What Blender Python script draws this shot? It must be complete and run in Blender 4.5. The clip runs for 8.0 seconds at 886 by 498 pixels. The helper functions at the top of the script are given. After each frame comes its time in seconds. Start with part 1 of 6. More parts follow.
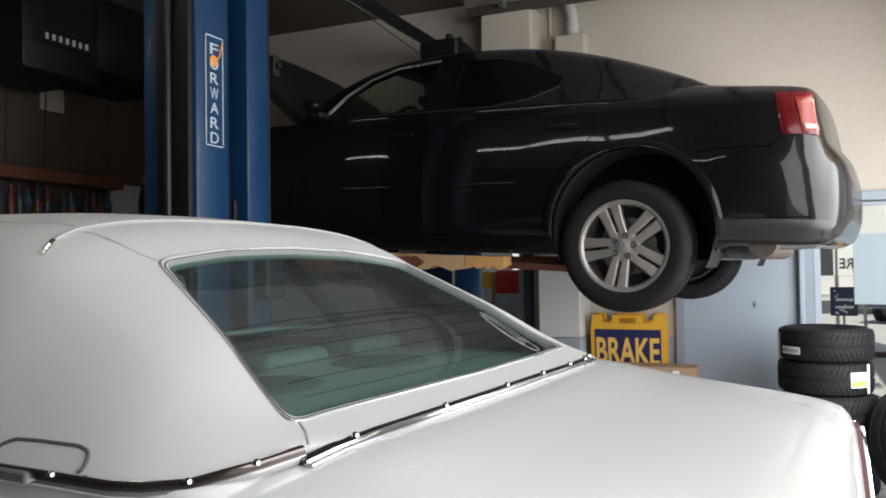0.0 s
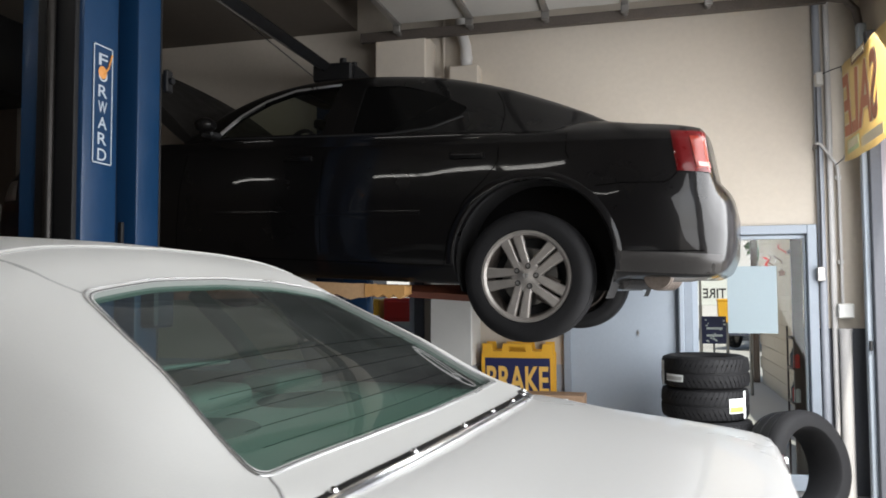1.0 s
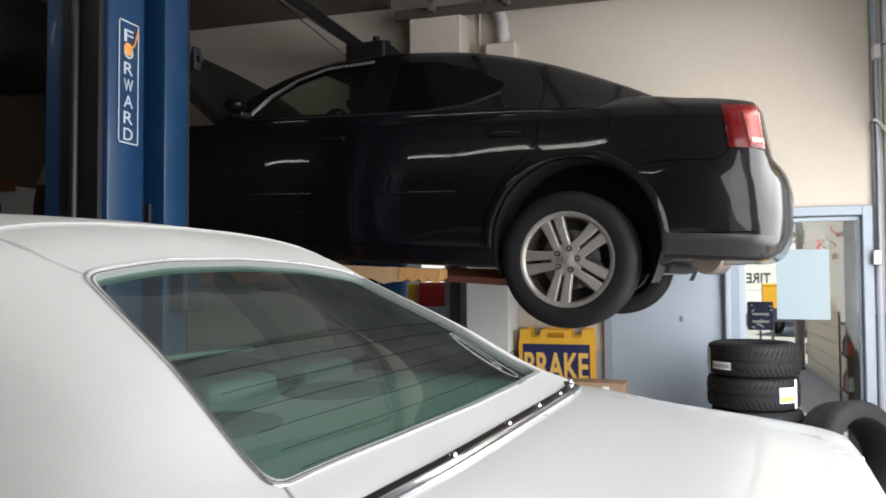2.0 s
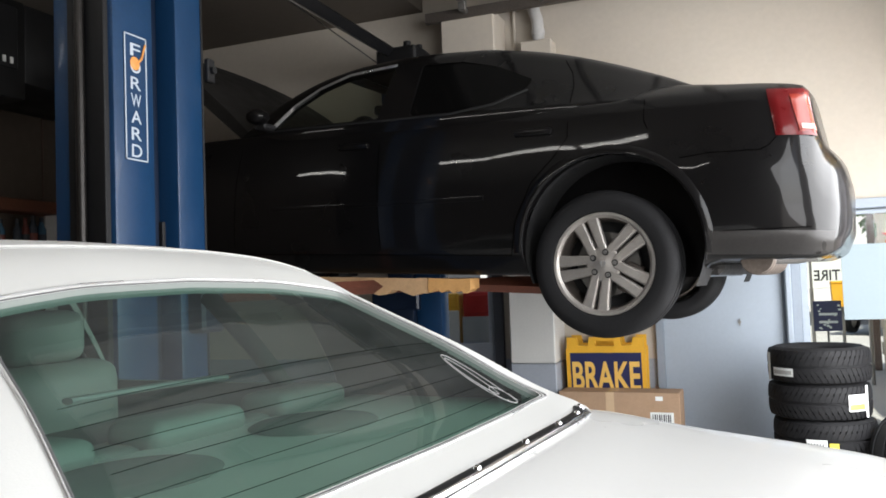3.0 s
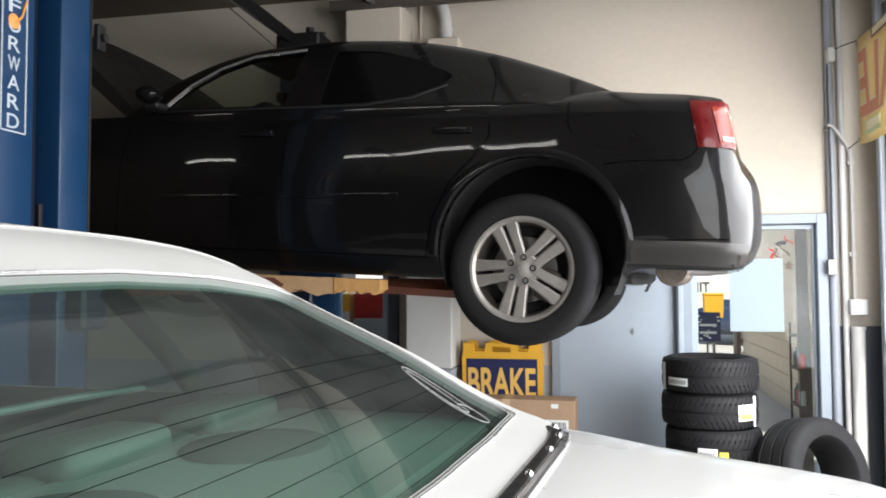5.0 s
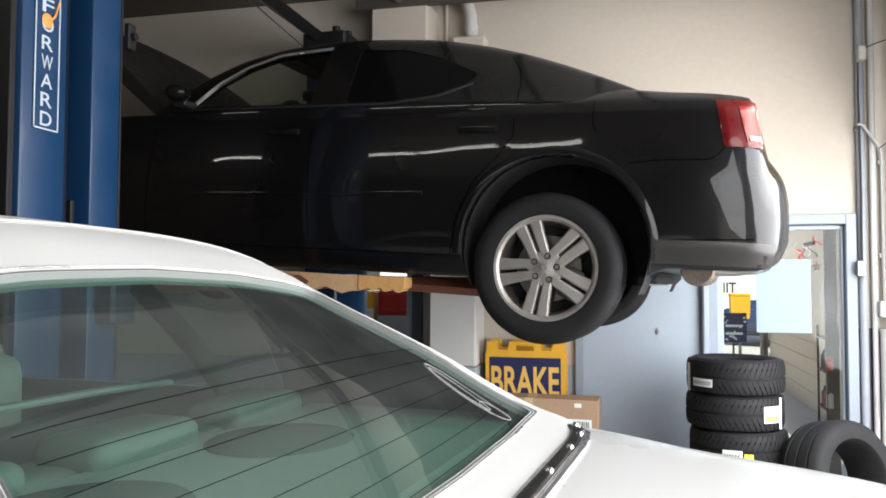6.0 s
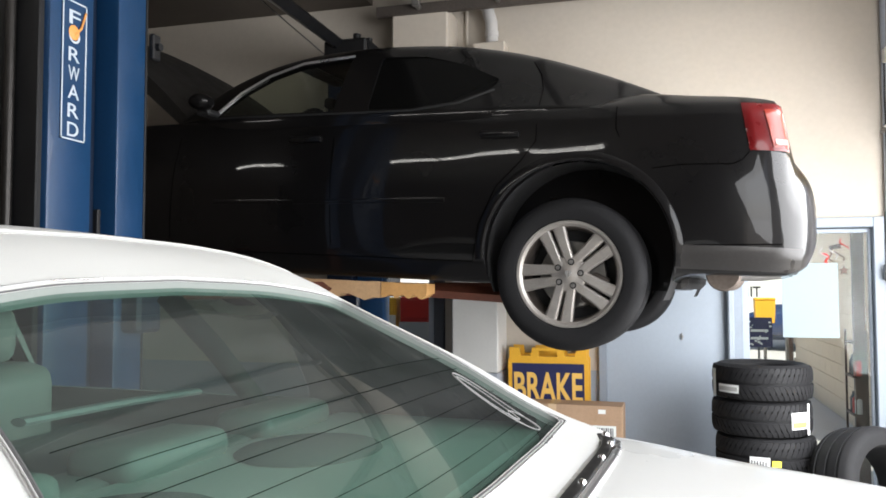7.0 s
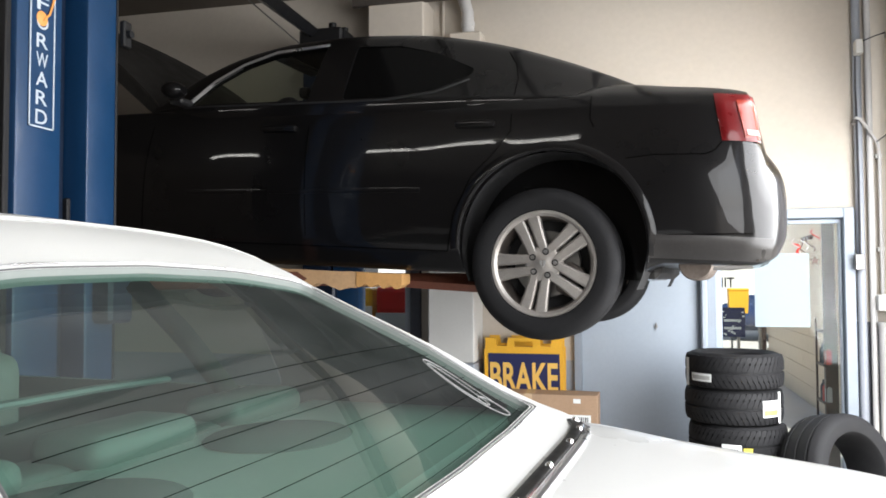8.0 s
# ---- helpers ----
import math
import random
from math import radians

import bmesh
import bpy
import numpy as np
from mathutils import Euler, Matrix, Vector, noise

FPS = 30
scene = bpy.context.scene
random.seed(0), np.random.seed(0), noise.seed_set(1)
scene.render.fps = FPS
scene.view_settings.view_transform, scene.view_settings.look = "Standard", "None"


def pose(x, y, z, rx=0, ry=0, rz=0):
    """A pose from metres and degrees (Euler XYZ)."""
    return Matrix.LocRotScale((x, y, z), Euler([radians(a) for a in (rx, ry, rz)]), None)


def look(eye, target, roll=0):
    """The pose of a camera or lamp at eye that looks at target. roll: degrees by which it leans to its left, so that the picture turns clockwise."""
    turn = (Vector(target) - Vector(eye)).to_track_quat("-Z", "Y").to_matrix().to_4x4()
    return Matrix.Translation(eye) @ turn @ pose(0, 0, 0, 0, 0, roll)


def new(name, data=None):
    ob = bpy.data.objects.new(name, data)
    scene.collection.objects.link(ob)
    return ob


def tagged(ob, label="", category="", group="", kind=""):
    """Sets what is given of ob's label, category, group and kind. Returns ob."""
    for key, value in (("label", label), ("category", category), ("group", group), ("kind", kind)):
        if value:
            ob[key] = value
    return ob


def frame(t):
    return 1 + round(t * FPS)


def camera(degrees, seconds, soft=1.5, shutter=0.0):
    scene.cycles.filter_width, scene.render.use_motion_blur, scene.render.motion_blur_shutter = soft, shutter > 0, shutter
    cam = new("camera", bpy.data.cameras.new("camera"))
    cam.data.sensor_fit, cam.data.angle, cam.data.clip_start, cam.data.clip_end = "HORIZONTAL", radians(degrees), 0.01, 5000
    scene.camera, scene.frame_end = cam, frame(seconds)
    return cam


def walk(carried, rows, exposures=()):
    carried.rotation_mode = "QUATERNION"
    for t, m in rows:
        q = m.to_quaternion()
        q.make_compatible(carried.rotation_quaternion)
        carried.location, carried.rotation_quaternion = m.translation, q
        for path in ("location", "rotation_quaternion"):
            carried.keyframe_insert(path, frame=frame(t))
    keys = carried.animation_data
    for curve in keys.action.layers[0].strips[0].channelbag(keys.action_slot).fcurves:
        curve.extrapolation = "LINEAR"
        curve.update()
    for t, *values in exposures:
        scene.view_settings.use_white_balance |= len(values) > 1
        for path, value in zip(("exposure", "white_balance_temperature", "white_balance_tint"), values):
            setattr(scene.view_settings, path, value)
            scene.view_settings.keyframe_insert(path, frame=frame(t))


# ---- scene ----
cam = camera(58.2, 8.0, 1.7, 0.5)
PATH = [
    (0, (-0.597, 0.050, 1.533), (-1.397, 1.882, 1.580), -0.80),
    (0.3, (-0.619, 0.050, 1.541), (-1.349, 1.912, 1.599), -0.25),
    (0.5, (-0.641, 0.049, 1.550), (-1.275, 1.944, 1.608), 0.25),
    (1, (-0.783, 0.071, 1.551), (-1.278, 2.006, 1.660), -0.32),
    (1.5, (-0.867, 0.109, 1.541), (-1.378, 2.041, 1.614), -0.03),
    (3, (-0.747, 0.496, 1.555), (-1.470, 2.358, 1.650), -2.18),
    (3.5, (-0.752, 0.516, 1.542), (-1.325, 2.432, 1.581), -0.84),
    (4, (-0.866, 0.567, 1.571), (-1.346, 2.507, 1.649), -0.22),
    (4.5, (-0.960, 0.611, 1.561), (-1.293, 2.580, 1.670), -0.99),
    (5, (-0.991, 0.633, 1.563), (-1.410, 2.586, 1.654), -0.31),
    (6.5, (-0.984, 0.617, 1.563), (-1.481, 2.552, 1.653), 0.08),
    (7, (-1.001, 0.623, 1.570), (-1.528, 2.549, 1.669), -0.13),
    (7.5, (-0.998, 0.627, 1.554), (-1.501, 2.560, 1.647), 0.08),
    (8, (-0.987, 0.628, 1.559), (-1.461, 2.568, 1.638), -0.22),
]
walk(cam, [(t, look(e, g, r)) for t, e, g, r in PATH], [(0.0, 1.15), (1.5, 1.25), (3.0, 1.6), (5.0, 1.65), (8.0, 1.86)])

# ---- light ----
world = bpy.data.worlds.new("sky")
scene.world = world
world.use_nodes = True
wn = world.node_tree.nodes
sky = wn.new("ShaderNodeTexSky")
sky.sky_type = "NISHITA"
sky.sun_disc = False
sky.sun_elevation = radians(52)
sky.sun_rotation = radians(169)
sky.dust_density = 3.0
wn["Background"].inputs["Strength"].default_value = 0.05
world.node_tree.links.new(sky.outputs[0], wn["Background"].inputs[0])


def sun_lamp():
    d = bpy.data.lights.new("sun", "SUN")
    d.energy, d.angle, d.color = 2.2, radians(0.6), (1.0, 0.95, 0.87)
    ob = new("sun", d)
    ob.matrix_world = look((1.2, -6.0, 7.6), (0, 0, 0))
    return ob


def opening_light(name, y0, y1, z0, z1, power, turn, x=0.93):
    d = bpy.data.lights.new(name, "AREA")
    d.shape, d.size, d.size_y, d.energy, d.color = "RECTANGLE", y1 - y0, z1 - z0, power, (0.97, 0.98, 1.0)
    ob = new(name, d)
    ob.matrix_world = look((x, (y0 + y1) / 2, (z0 + z1) / 2), (x - 2, (y0 + y1) / 2 + turn, (z0 + z1) / 2 - 1.0))
    return ob


sun_lamp()
opening_light("doorway_sky_light", 3.4, 5.55, 0.5, 3.35, 82, 0.75, 0.865)
opening_light("doorway_sky_light", -1.2, 2.3, 0.9, 3.35, 54, 0.0)

# ---- materials ----


def mat(name, color, rough=0.5, metal=0.0, var=0.12, scale=6.0, fine=60.0, bump=0.0, coat=0.0, stain=None,
        stain_amount=0.0, trans=0.0, alpha=1.0, ior=1.45, emit=0.0, spec=0.5):
    """Principled paint with tone variation at two scales, stains and fine relief."""
    m = bpy.data.materials.new(name)
    m.use_nodes = True
    nt = m.node_tree
    b = nt.nodes["Principled BSDF"]
    b.inputs["Roughness"].default_value = rough
    b.inputs["Metallic"].default_value = metal
    b.inputs["IOR"].default_value = ior
    b.inputs["Specular IOR Level"].default_value = spec
    b.inputs["Coat Weight"].default_value = coat
    b.inputs["Coat Roughness"].default_value = 0.03
    b.inputs["Transmission Weight"].default_value = trans
    b.inputs["Alpha"].default_value = alpha
    b.inputs["Base Color"].default_value = (*color, 1)
    if emit:
        b.inputs["Emission Color"].default_value = (*color, 1)
        b.inputs["Emission Strength"].default_value = emit
    if var or bump or stain_amount:
        tc = nt.nodes.new("ShaderNodeTexCoord")
        n1 = nt.nodes.new("ShaderNodeTexNoise")
        n1.inputs["Scale"].default_value, n1.inputs["Detail"].default_value = scale, 6
        n2 = nt.nodes.new("ShaderNodeTexNoise")
        n2.inputs["Scale"].default_value, n2.inputs["Detail"].default_value = fine, 4
        nt.links.new(tc.outputs["Object"], n1.inputs["Vector"])
        nt.links.new(tc.outputs["Object"], n2.inputs["Vector"])
        add = nt.nodes.new("ShaderNodeMath")
        add.operation = "ADD"
        nt.links.new(n1.outputs["Fac"], add.inputs[0])
        nt.links.new(n2.outputs["Fac"], add.inputs[1])
        ramp = nt.nodes.new("ShaderNodeMapRange")
        ramp.inputs["From Min"].default_value, ramp.inputs["From Max"].default_value = 0.6, 1.4
        ramp.inputs["To Min"].default_value, ramp.inputs["To Max"].default_value = 1 - var, 1 + var
        nt.links.new(add.outputs[0], ramp.inputs["Value"])
        mul = nt.nodes.new("ShaderNodeVectorMath")
        mul.operation = "SCALE"
        mul.inputs[0].default_value = color
        nt.links.new(ramp.outputs[0], mul.inputs["Scale"])
        out = mul.outputs[0]
        if stain_amount:
            n3 = nt.nodes.new("ShaderNodeTexNoise")
            n3.inputs["Scale"].default_value, n3.inputs["Detail"].default_value = scale * 0.45, 8
            n3.inputs["Roughness"].default_value = 0.7
            nt.links.new(tc.outputs["Object"], n3.inputs["Vector"])
            r3 = nt.nodes.new("ShaderNodeMapRange")
            r3.inputs["From Min"].default_value, r3.inputs["From Max"].default_value = 0.52, 0.72
            r3.inputs["To Max"].default_value = stain_amount
            nt.links.new(n3.outputs["Fac"], r3.inputs["Value"])
            mx = nt.nodes.new("ShaderNodeMix")
            mx.data_type = "RGBA"
            nt.links.new(r3.outputs[0], mx.inputs["Factor"])
            nt.links.new(out, mx.inputs[6])
            mx.inputs[7].default_value = (*stain, 1)
            out = mx.outputs[2]
        nt.links.new(out, b.inputs["Base Color"])
        rr = nt.nodes.new("ShaderNodeMapRange")
        rr.inputs["From Min"].default_value, rr.inputs["From Max"].default_value = 0.3, 0.7
        rr.inputs["To Min"].default_value, rr.inputs["To Max"].default_value = rough * 0.85, min(1, rough * 1.15)
        nt.links.new(n1.outputs["Fac"], rr.inputs["Value"])
        nt.links.new(rr.outputs[0], b.inputs["Roughness"])
        if bump:
            bp = nt.nodes.new("ShaderNodeBump")
            bp.inputs["Strength"].default_value, bp.inputs["Distance"].default_value = bump, 0.004
            nt.links.new(n2.outputs["Fac"], bp.inputs["Height"])
            nt.links.new(bp.outputs[0], b.inputs["Normal"])
    return m


M_BEIGE = mat("beige_wall_paint", (0.51, 0.46, 0.395), 0.75, var=0.05, scale=1.2, fine=25, bump=0.15, stain=(0.38, 0.33, 0.27), stain_amount=0.25)
M_GREYWALL = mat("grey_wall_paint", (0.33, 0.36, 0.41), 0.6, var=0.06, scale=1.6, fine=40, bump=0.15, stain=(0.22, 0.23, 0.26), stain_amount=0.3)
M_GREYDOOR = mat("grey_steel_paint", (0.36, 0.41, 0.47), 0.42, var=0.04, scale=2, fine=50, stain=(0.26, 0.28, 0.31), stain_amount=0.25)
M_FRAME = mat("grey_frame_paint", (0.27, 0.31, 0.36), 0.45, var=0.06, scale=4, fine=60, stain=(0.16, 0.17, 0.18), stain_amount=0.3)
M_DARKPAINT = mat("dark_grey_paint", (0.075, 0.08, 0.095), 0.6, var=0.1, scale=3, fine=50, bump=0.1)
M_CEIL = mat("ceiling_board", (0.115, 0.096, 0.078), 0.85, var=0.08, scale=1.5, fine=20, bump=0.1)
M_LEFTWALL = mat("brown_wall_board", (0.095, 0.073, 0.056), 0.8, var=0.12, scale=1.4, fine=14, stain=(0.07, 0.052, 0.038), stain_amount=0.5)
M_FLOOR = mat("shop_concrete", (0.27, 0.265, 0.255), 0.45, var=0.12, scale=1.5, fine=30, bump=0.1, stain=(0.09, 0.085, 0.08), stain_amount=0.6)
M_PANEL = mat("door_panel_white", (0.40, 0.39, 0.37), 0.5, var=0.05, scale=2, fine=30, stain=(0.34, 0.31, 0.28), stain_amount=0.3)
M_STEEL = mat("dull_steel", (0.30, 0.29, 0.28), 0.45, 0.9, var=0.15, scale=9, fine=80)
M_RUSTY = mat("dusty_dark_steel", (0.10, 0.085, 0.075), 0.6, 0.5, var=0.25, scale=8, fine=60)
M_PIPE = mat("painted_pipe", (0.50, 0.49, 0.48), 0.45, var=0.06, scale=5, fine=60)
M_PIPEGREY = mat("grey_pipe", (0.30, 0.32, 0.36), 0.45, var=0.08, scale=5, fine=60)
M_BLUE = mat("blue_enamel", (0.005, 0.037, 0.102), 0.42, var=0.12, scale=5, fine=70, coat=0.08, stain=(0.012, 0.045, 0.12), stain_amount=0.5)
# darker copy of the post blue, with shade put into its colour
M_BLUEDARK = mat("blue_enamel_shaded", (0.004, 0.012, 0.032), 0.45, var=0.2, scale=6, fine=60)
M_BLACKSTEEL = mat("black_steel", (0.008, 0.008, 0.009), 0.5, 0.1, var=0.2, scale=10, fine=80)
M_ROD = mat("oily_rod", (0.035, 0.032, 0.03), 0.38, 0.6, var=0.2, scale=10, fine=50)
M_WHITEINK = mat("white_ink", (0.50, 0.56, 0.62), 0.5, var=0.06)
M_ORANGE = mat("orange_ink", (0.75, 0.33, 0.09), 0.5, var=0.1)
M_CARBLACK = mat("black_car_paint", (0.0055, 0.0052, 0.0054), 0.3, var=0.15, scale=3, fine=120, coat=0.48, spec=0.1)


def dented(m, size, depth):
    """Long shallow waves of sheet metal, longer along the car than up it."""
    nt = m.node_tree
    tc = nt.nodes.new("ShaderNodeTexCoord")
    mp = nt.nodes.new("ShaderNodeMapping")
    mp.inputs["Scale"].default_value = (1.0, 0.4, 0.55)
    ns = nt.nodes.new("ShaderNodeTexNoise")
    ns.inputs["Scale"].default_value, ns.inputs["Detail"].default_value = size, 0.3
    bp = nt.nodes.new("ShaderNodeBump")
    bp.inputs["Strength"].default_value, bp.inputs["Distance"].default_value = 1.0, depth
    nt.links.new(tc.outputs["Object"], mp.inputs["Vector"])
    nt.links.new(mp.outputs[0], ns.inputs["Vector"])
    nt.links.new(ns.outputs["Fac"], bp.inputs["Height"])
    nt.links.new(bp.outputs[0], nt.nodes["Principled BSDF"].inputs["Normal"])
    nt.links.new(bp.outputs[0], nt.nodes["Principled BSDF"].inputs["Coat Normal"])
    return m


dented(M_CARBLACK, 3.0, 0.0085)
M_BLACKPLASTIC = mat("black_plastic", (0.016, 0.016, 0.017), 0.55, var=0.15, scale=12, fine=150)
M_HOODPAD = mat("matt_hood_lining", (0.016, 0.0145, 0.013), 0.75, var=0.25, scale=8, fine=60)
M_VALANCE = mat("satin_bumper_plastic", (0.026, 0.024, 0.023), 0.38, var=0.2, scale=7, fine=80)
M_MUFFLER = mat("heat_stained_steel", (0.17, 0.14, 0.12), 0.55, 0.5, var=0.25, scale=9, fine=70)
M_WELL = mat("wheel_well_liner", (0.018, 0.018, 0.019), 0.85, var=0.3, scale=10, fine=90, stain=(0.05, 0.045, 0.04), stain_amount=0.5)
M_TYRE = mat("tyre_rubber", (0.012, 0.012, 0.013), 0.7, var=0.25, scale=14, fine=120, bump=0.1, spec=0.3)
M_TYREOLD = mat("worn_tyre_rubber", (0.015, 0.015, 0.016), 0.75, var=0.25, scale=8, fine=120, bump=0.15, spec=0.3)
M_ALLOY = mat("dusty_alloy", (0.385, 0.36, 0.335), 0.45, 0.7, var=0.1, scale=14, fine=120, stain=(0.23, 0.20, 0.17), stain_amount=0.45)
M_BRAKEDISC = mat("brake_disc", (0.22, 0.21, 0.20), 0.35, 0.9, var=0.1, scale=8, fine=90)
M_RED = mat("red_lens", (0.085, 0.003, 0.004), 0.3, var=0.1, scale=20, fine=150, coat=0.3, spec=0.3)
M_REDLIGHT = mat("orange_red_lens", (0.19, 0.021, 0.012), 0.32, var=0.08, scale=20, fine=150, coat=0.25, spec=0.3)
M_CLEARLENS = mat("clear_lens", (0.50, 0.20, 0.17), 0.3, var=0.05, coat=0.3)
M_CHROME = mat("chrome", (0.80, 0.80, 0.80), 0.09, 1.0, var=0.04, scale=10, fine=90)
M_SILVER = mat("silver_trim", (0.62, 0.62, 0.62), 0.3, 0.9, var=0.05)
M_WHITECAR = mat("white_car_paint", (0.80, 0.80, 0.775), 0.3, var=0.015, scale=2, fine=90, coat=0.5)
M_VINYL = mat("white_vinyl_roof", (0.63, 0.63, 0.605), 0.5, var=0.035, scale=3, fine=420, bump=0.07)
M_RUBBER = mat("grey_rubber_seal", (0.10, 0.10, 0.10), 0.6, var=0.15)
M_BANDFACE = mat("dark_polished_band", (0.16, 0.14, 0.13), 0.16, 0.9, var=0.2, scale=12, fine=90)
M_CHANNEL = mat("black_band_channel", (0.012, 0.012, 0.012), 0.35, var=0.3, scale=30, fine=200)
M_SEAMGREY = mat("seam_grey", (0.42, 0.42, 0.41), 0.6, var=0.1)
M_CREAM = mat("pale_leather", (0.27, 0.30, 0.275), 0.5, var=0.06, scale=5, fine=120, bump=0.1)
M_SHELF = mat("shelf_carpet", (0.53, 0.57, 0.53), 0.9, var=0.08, scale=6, fine=200, bump=0.2)
M_SPEAKER = mat("speaker_cloth", (0.17, 0.21, 0.19), 0.9, var=0.1, fine=300, bump=0.2)
M_CARDBOARD = mat("cardboard", (0.40, 0.265, 0.17), 0.85, var=0.1, scale=8, fine=80, stain=(0.30, 0.18, 0.09), stain_amount=0.35)
M_CARDLIGHT = mat("orange_cardboard", (0.66, 0.36, 0.13), 0.8, var=0.1, scale=8, fine=80, stain=(0.42, 0.22, 0.09), stain_amount=0.3)
M_CARDTAN = mat("tan_cardboard", (0.58, 0.37, 0.20), 0.85, var=0.12, scale=8, fine=80, stain=(0.38, 0.22, 0.11), stain_amount=0.35)
M_TAPE = mat("packing_tape", (0.58, 0.42, 0.27), 0.25, var=0.05)
M_PAPER = mat("white_paper", (0.30, 0.365, 0.395), 0.7, var=0.02)
M_LABEL = mat("white_label", (0.78, 0.80, 0.78), 0.5, var=0.03)
M_GREEN = mat("green_label_ink", (0.36, 0.55, 0.10), 0.5, var=0.06)
M_YELLOWINK = mat("yellow_label_ink", (0.78, 0.66, 0.07), 0.5, var=0.06)
M_GAP = mat("dark_joint", (0.0015, 0.0015, 0.0015), 0.9, var=0.0, spec=0.0)
M_HEADLINER = mat("dim_headliner", (0.22, 0.24, 0.225), 0.9, var=0.06, fine=200)
M_INK = mat("black_ink", (0.04, 0.04, 0.045), 0.6, var=0.1)
M_SIGNYEL = mat("yellow_sign_plastic", (0.78, 0.42, 0.035), 0.5, var=0.06, scale=6, fine=90, stain=(0.5, 0.26, 0.04), stain_amount=0.25)
M_SIGNBLUE = mat("navy_sign_panel", (0.018, 0.022, 0.085), 0.45, var=0.1)
M_SIGNTEXT = mat("amber_sign_letters", (0.80, 0.50, 0.12), 0.5, var=0.05)
M_REDARM = mat("oxide_red_arm", (0.15, 0.050, 0.030), 0.6, var=0.25, scale=8, fine=60, stain=(0.05, 0.03, 0.025), stain_amount=0.6)
M_BANNER = mat("yellow_banner_cloth", (0.84, 0.70, 0.40), 0.8, var=0.05, scale=3, fine=60, bump=0.1)


def backlit(m, amount):
    """Thin cloth that lets part of the daylight through."""
    nt = m.node_tree
    b = nt.nodes["Principled BSDF"]
    tr = nt.nodes.new("ShaderNodeBsdfTranslucent")
    tr.inputs[0].default_value = b.inputs["Base Color"].default_value
    mx = nt.nodes.new("ShaderNodeMixShader")
    mx.inputs[0].default_value = amount
    nt.links.new(b.outputs[0], mx.inputs[1])
    nt.links.new(tr.outputs[0], mx.inputs[2])
    nt.links.new(mx.outputs[0], nt.nodes["Material Output"].inputs[0])
    return m


backlit(M_BANNER, 0.45)
M_BANNERRED = mat("faded_red_print", (0.62, 0.27, 0.17), 0.8, var=0.07)
M_BANNERCREAM = mat("cream_print", (0.85, 0.76, 0.55), 0.8, var=0.03)
M_BANNERGREEN = mat("pale_green_print", (0.58, 0.66, 0.38), 0.8, var=0.06)
M_BANNERBROWN = mat("brown_print", (0.22, 0.14, 0.09), 0.8, var=0.08)
M_REDBOX = mat("red_box", (0.55, 0.03, 0.02), 0.45, var=0.08)
M_BROWNWOOD = mat("brown_shelf_wood", (0.15, 0.055, 0.03), 0.6, var=0.2, scale=5, fine=40)
M_BOTTLE = mat("dark_bottle", (0.05, 0.06, 0.075), 0.2, var=0.3)
M_BOTTLERED = mat("red_bottle", (0.19, 0.06, 0.05), 0.25, var=0.3)
M_BOTTLEBLUE = mat("blue_bottle", (0.05, 0.12, 0.18), 0.2, var=0.2)
M_WHITEBOX = mat("white_enamel", (0.62, 0.62, 0.60), 0.45, var=0.04)
M_HEATER = mat("dark_heater_case", (0.010, 0.010, 0.0105), 0.5, 0.2, var=0.15)
M_GROUND = mat("bright_concrete_paving", (0.52, 0.50, 0.47), 0.85, var=0.1, scale=0.6, fine=20, bump=0.1, stain=(0.28, 0.27, 0.26), stain_amount=0.4)
M_ROAD = mat("asphalt", (0.07, 0.07, 0.072), 0.9, var=0.15, scale=0.5, fine=30, bump=0.2)
M_BLOCK = mat("cream_block_wall", (0.74, 0.62, 0.47), 0.85, var=0.07, scale=2, fine=40, bump=0.2)
M_LAVENDER = mat("pale_lavender_panel", (0.32, 0.295, 0.33), 0.7, var=0.05, scale=0.8, fine=12)
M_WHITEFACADE = mat("pale_facade", (0.62, 0.60, 0.60), 0.85, var=0.06, scale=0.5, fine=9)
M_FOLIAGE = mat("foliage", (0.06, 0.11, 0.04), 0.7, var=0.35, scale=3, fine=30)
M_BARK = mat("bark", (0.10, 0.07, 0.05), 0.9, var=0.25, scale=6, fine=40, bump=0.4)
M_BROWNFRAME = mat("brown_door_edge", (0.10, 0.065, 0.05), 0.5, var=0.15)
M_NAVY = mat("navy_car_paint", (0.02, 0.035, 0.09), 0.25, var=0.1, coat=0.8)
M_LAMPTUBE = mat("lamp_tube", (1.0, 0.98, 0.94), 0.5, var=0.0, emit=4.5)
M_LAMPCASE = mat("lamp_case", (0.6, 0.6, 0.58), 0.5, var=0.04)


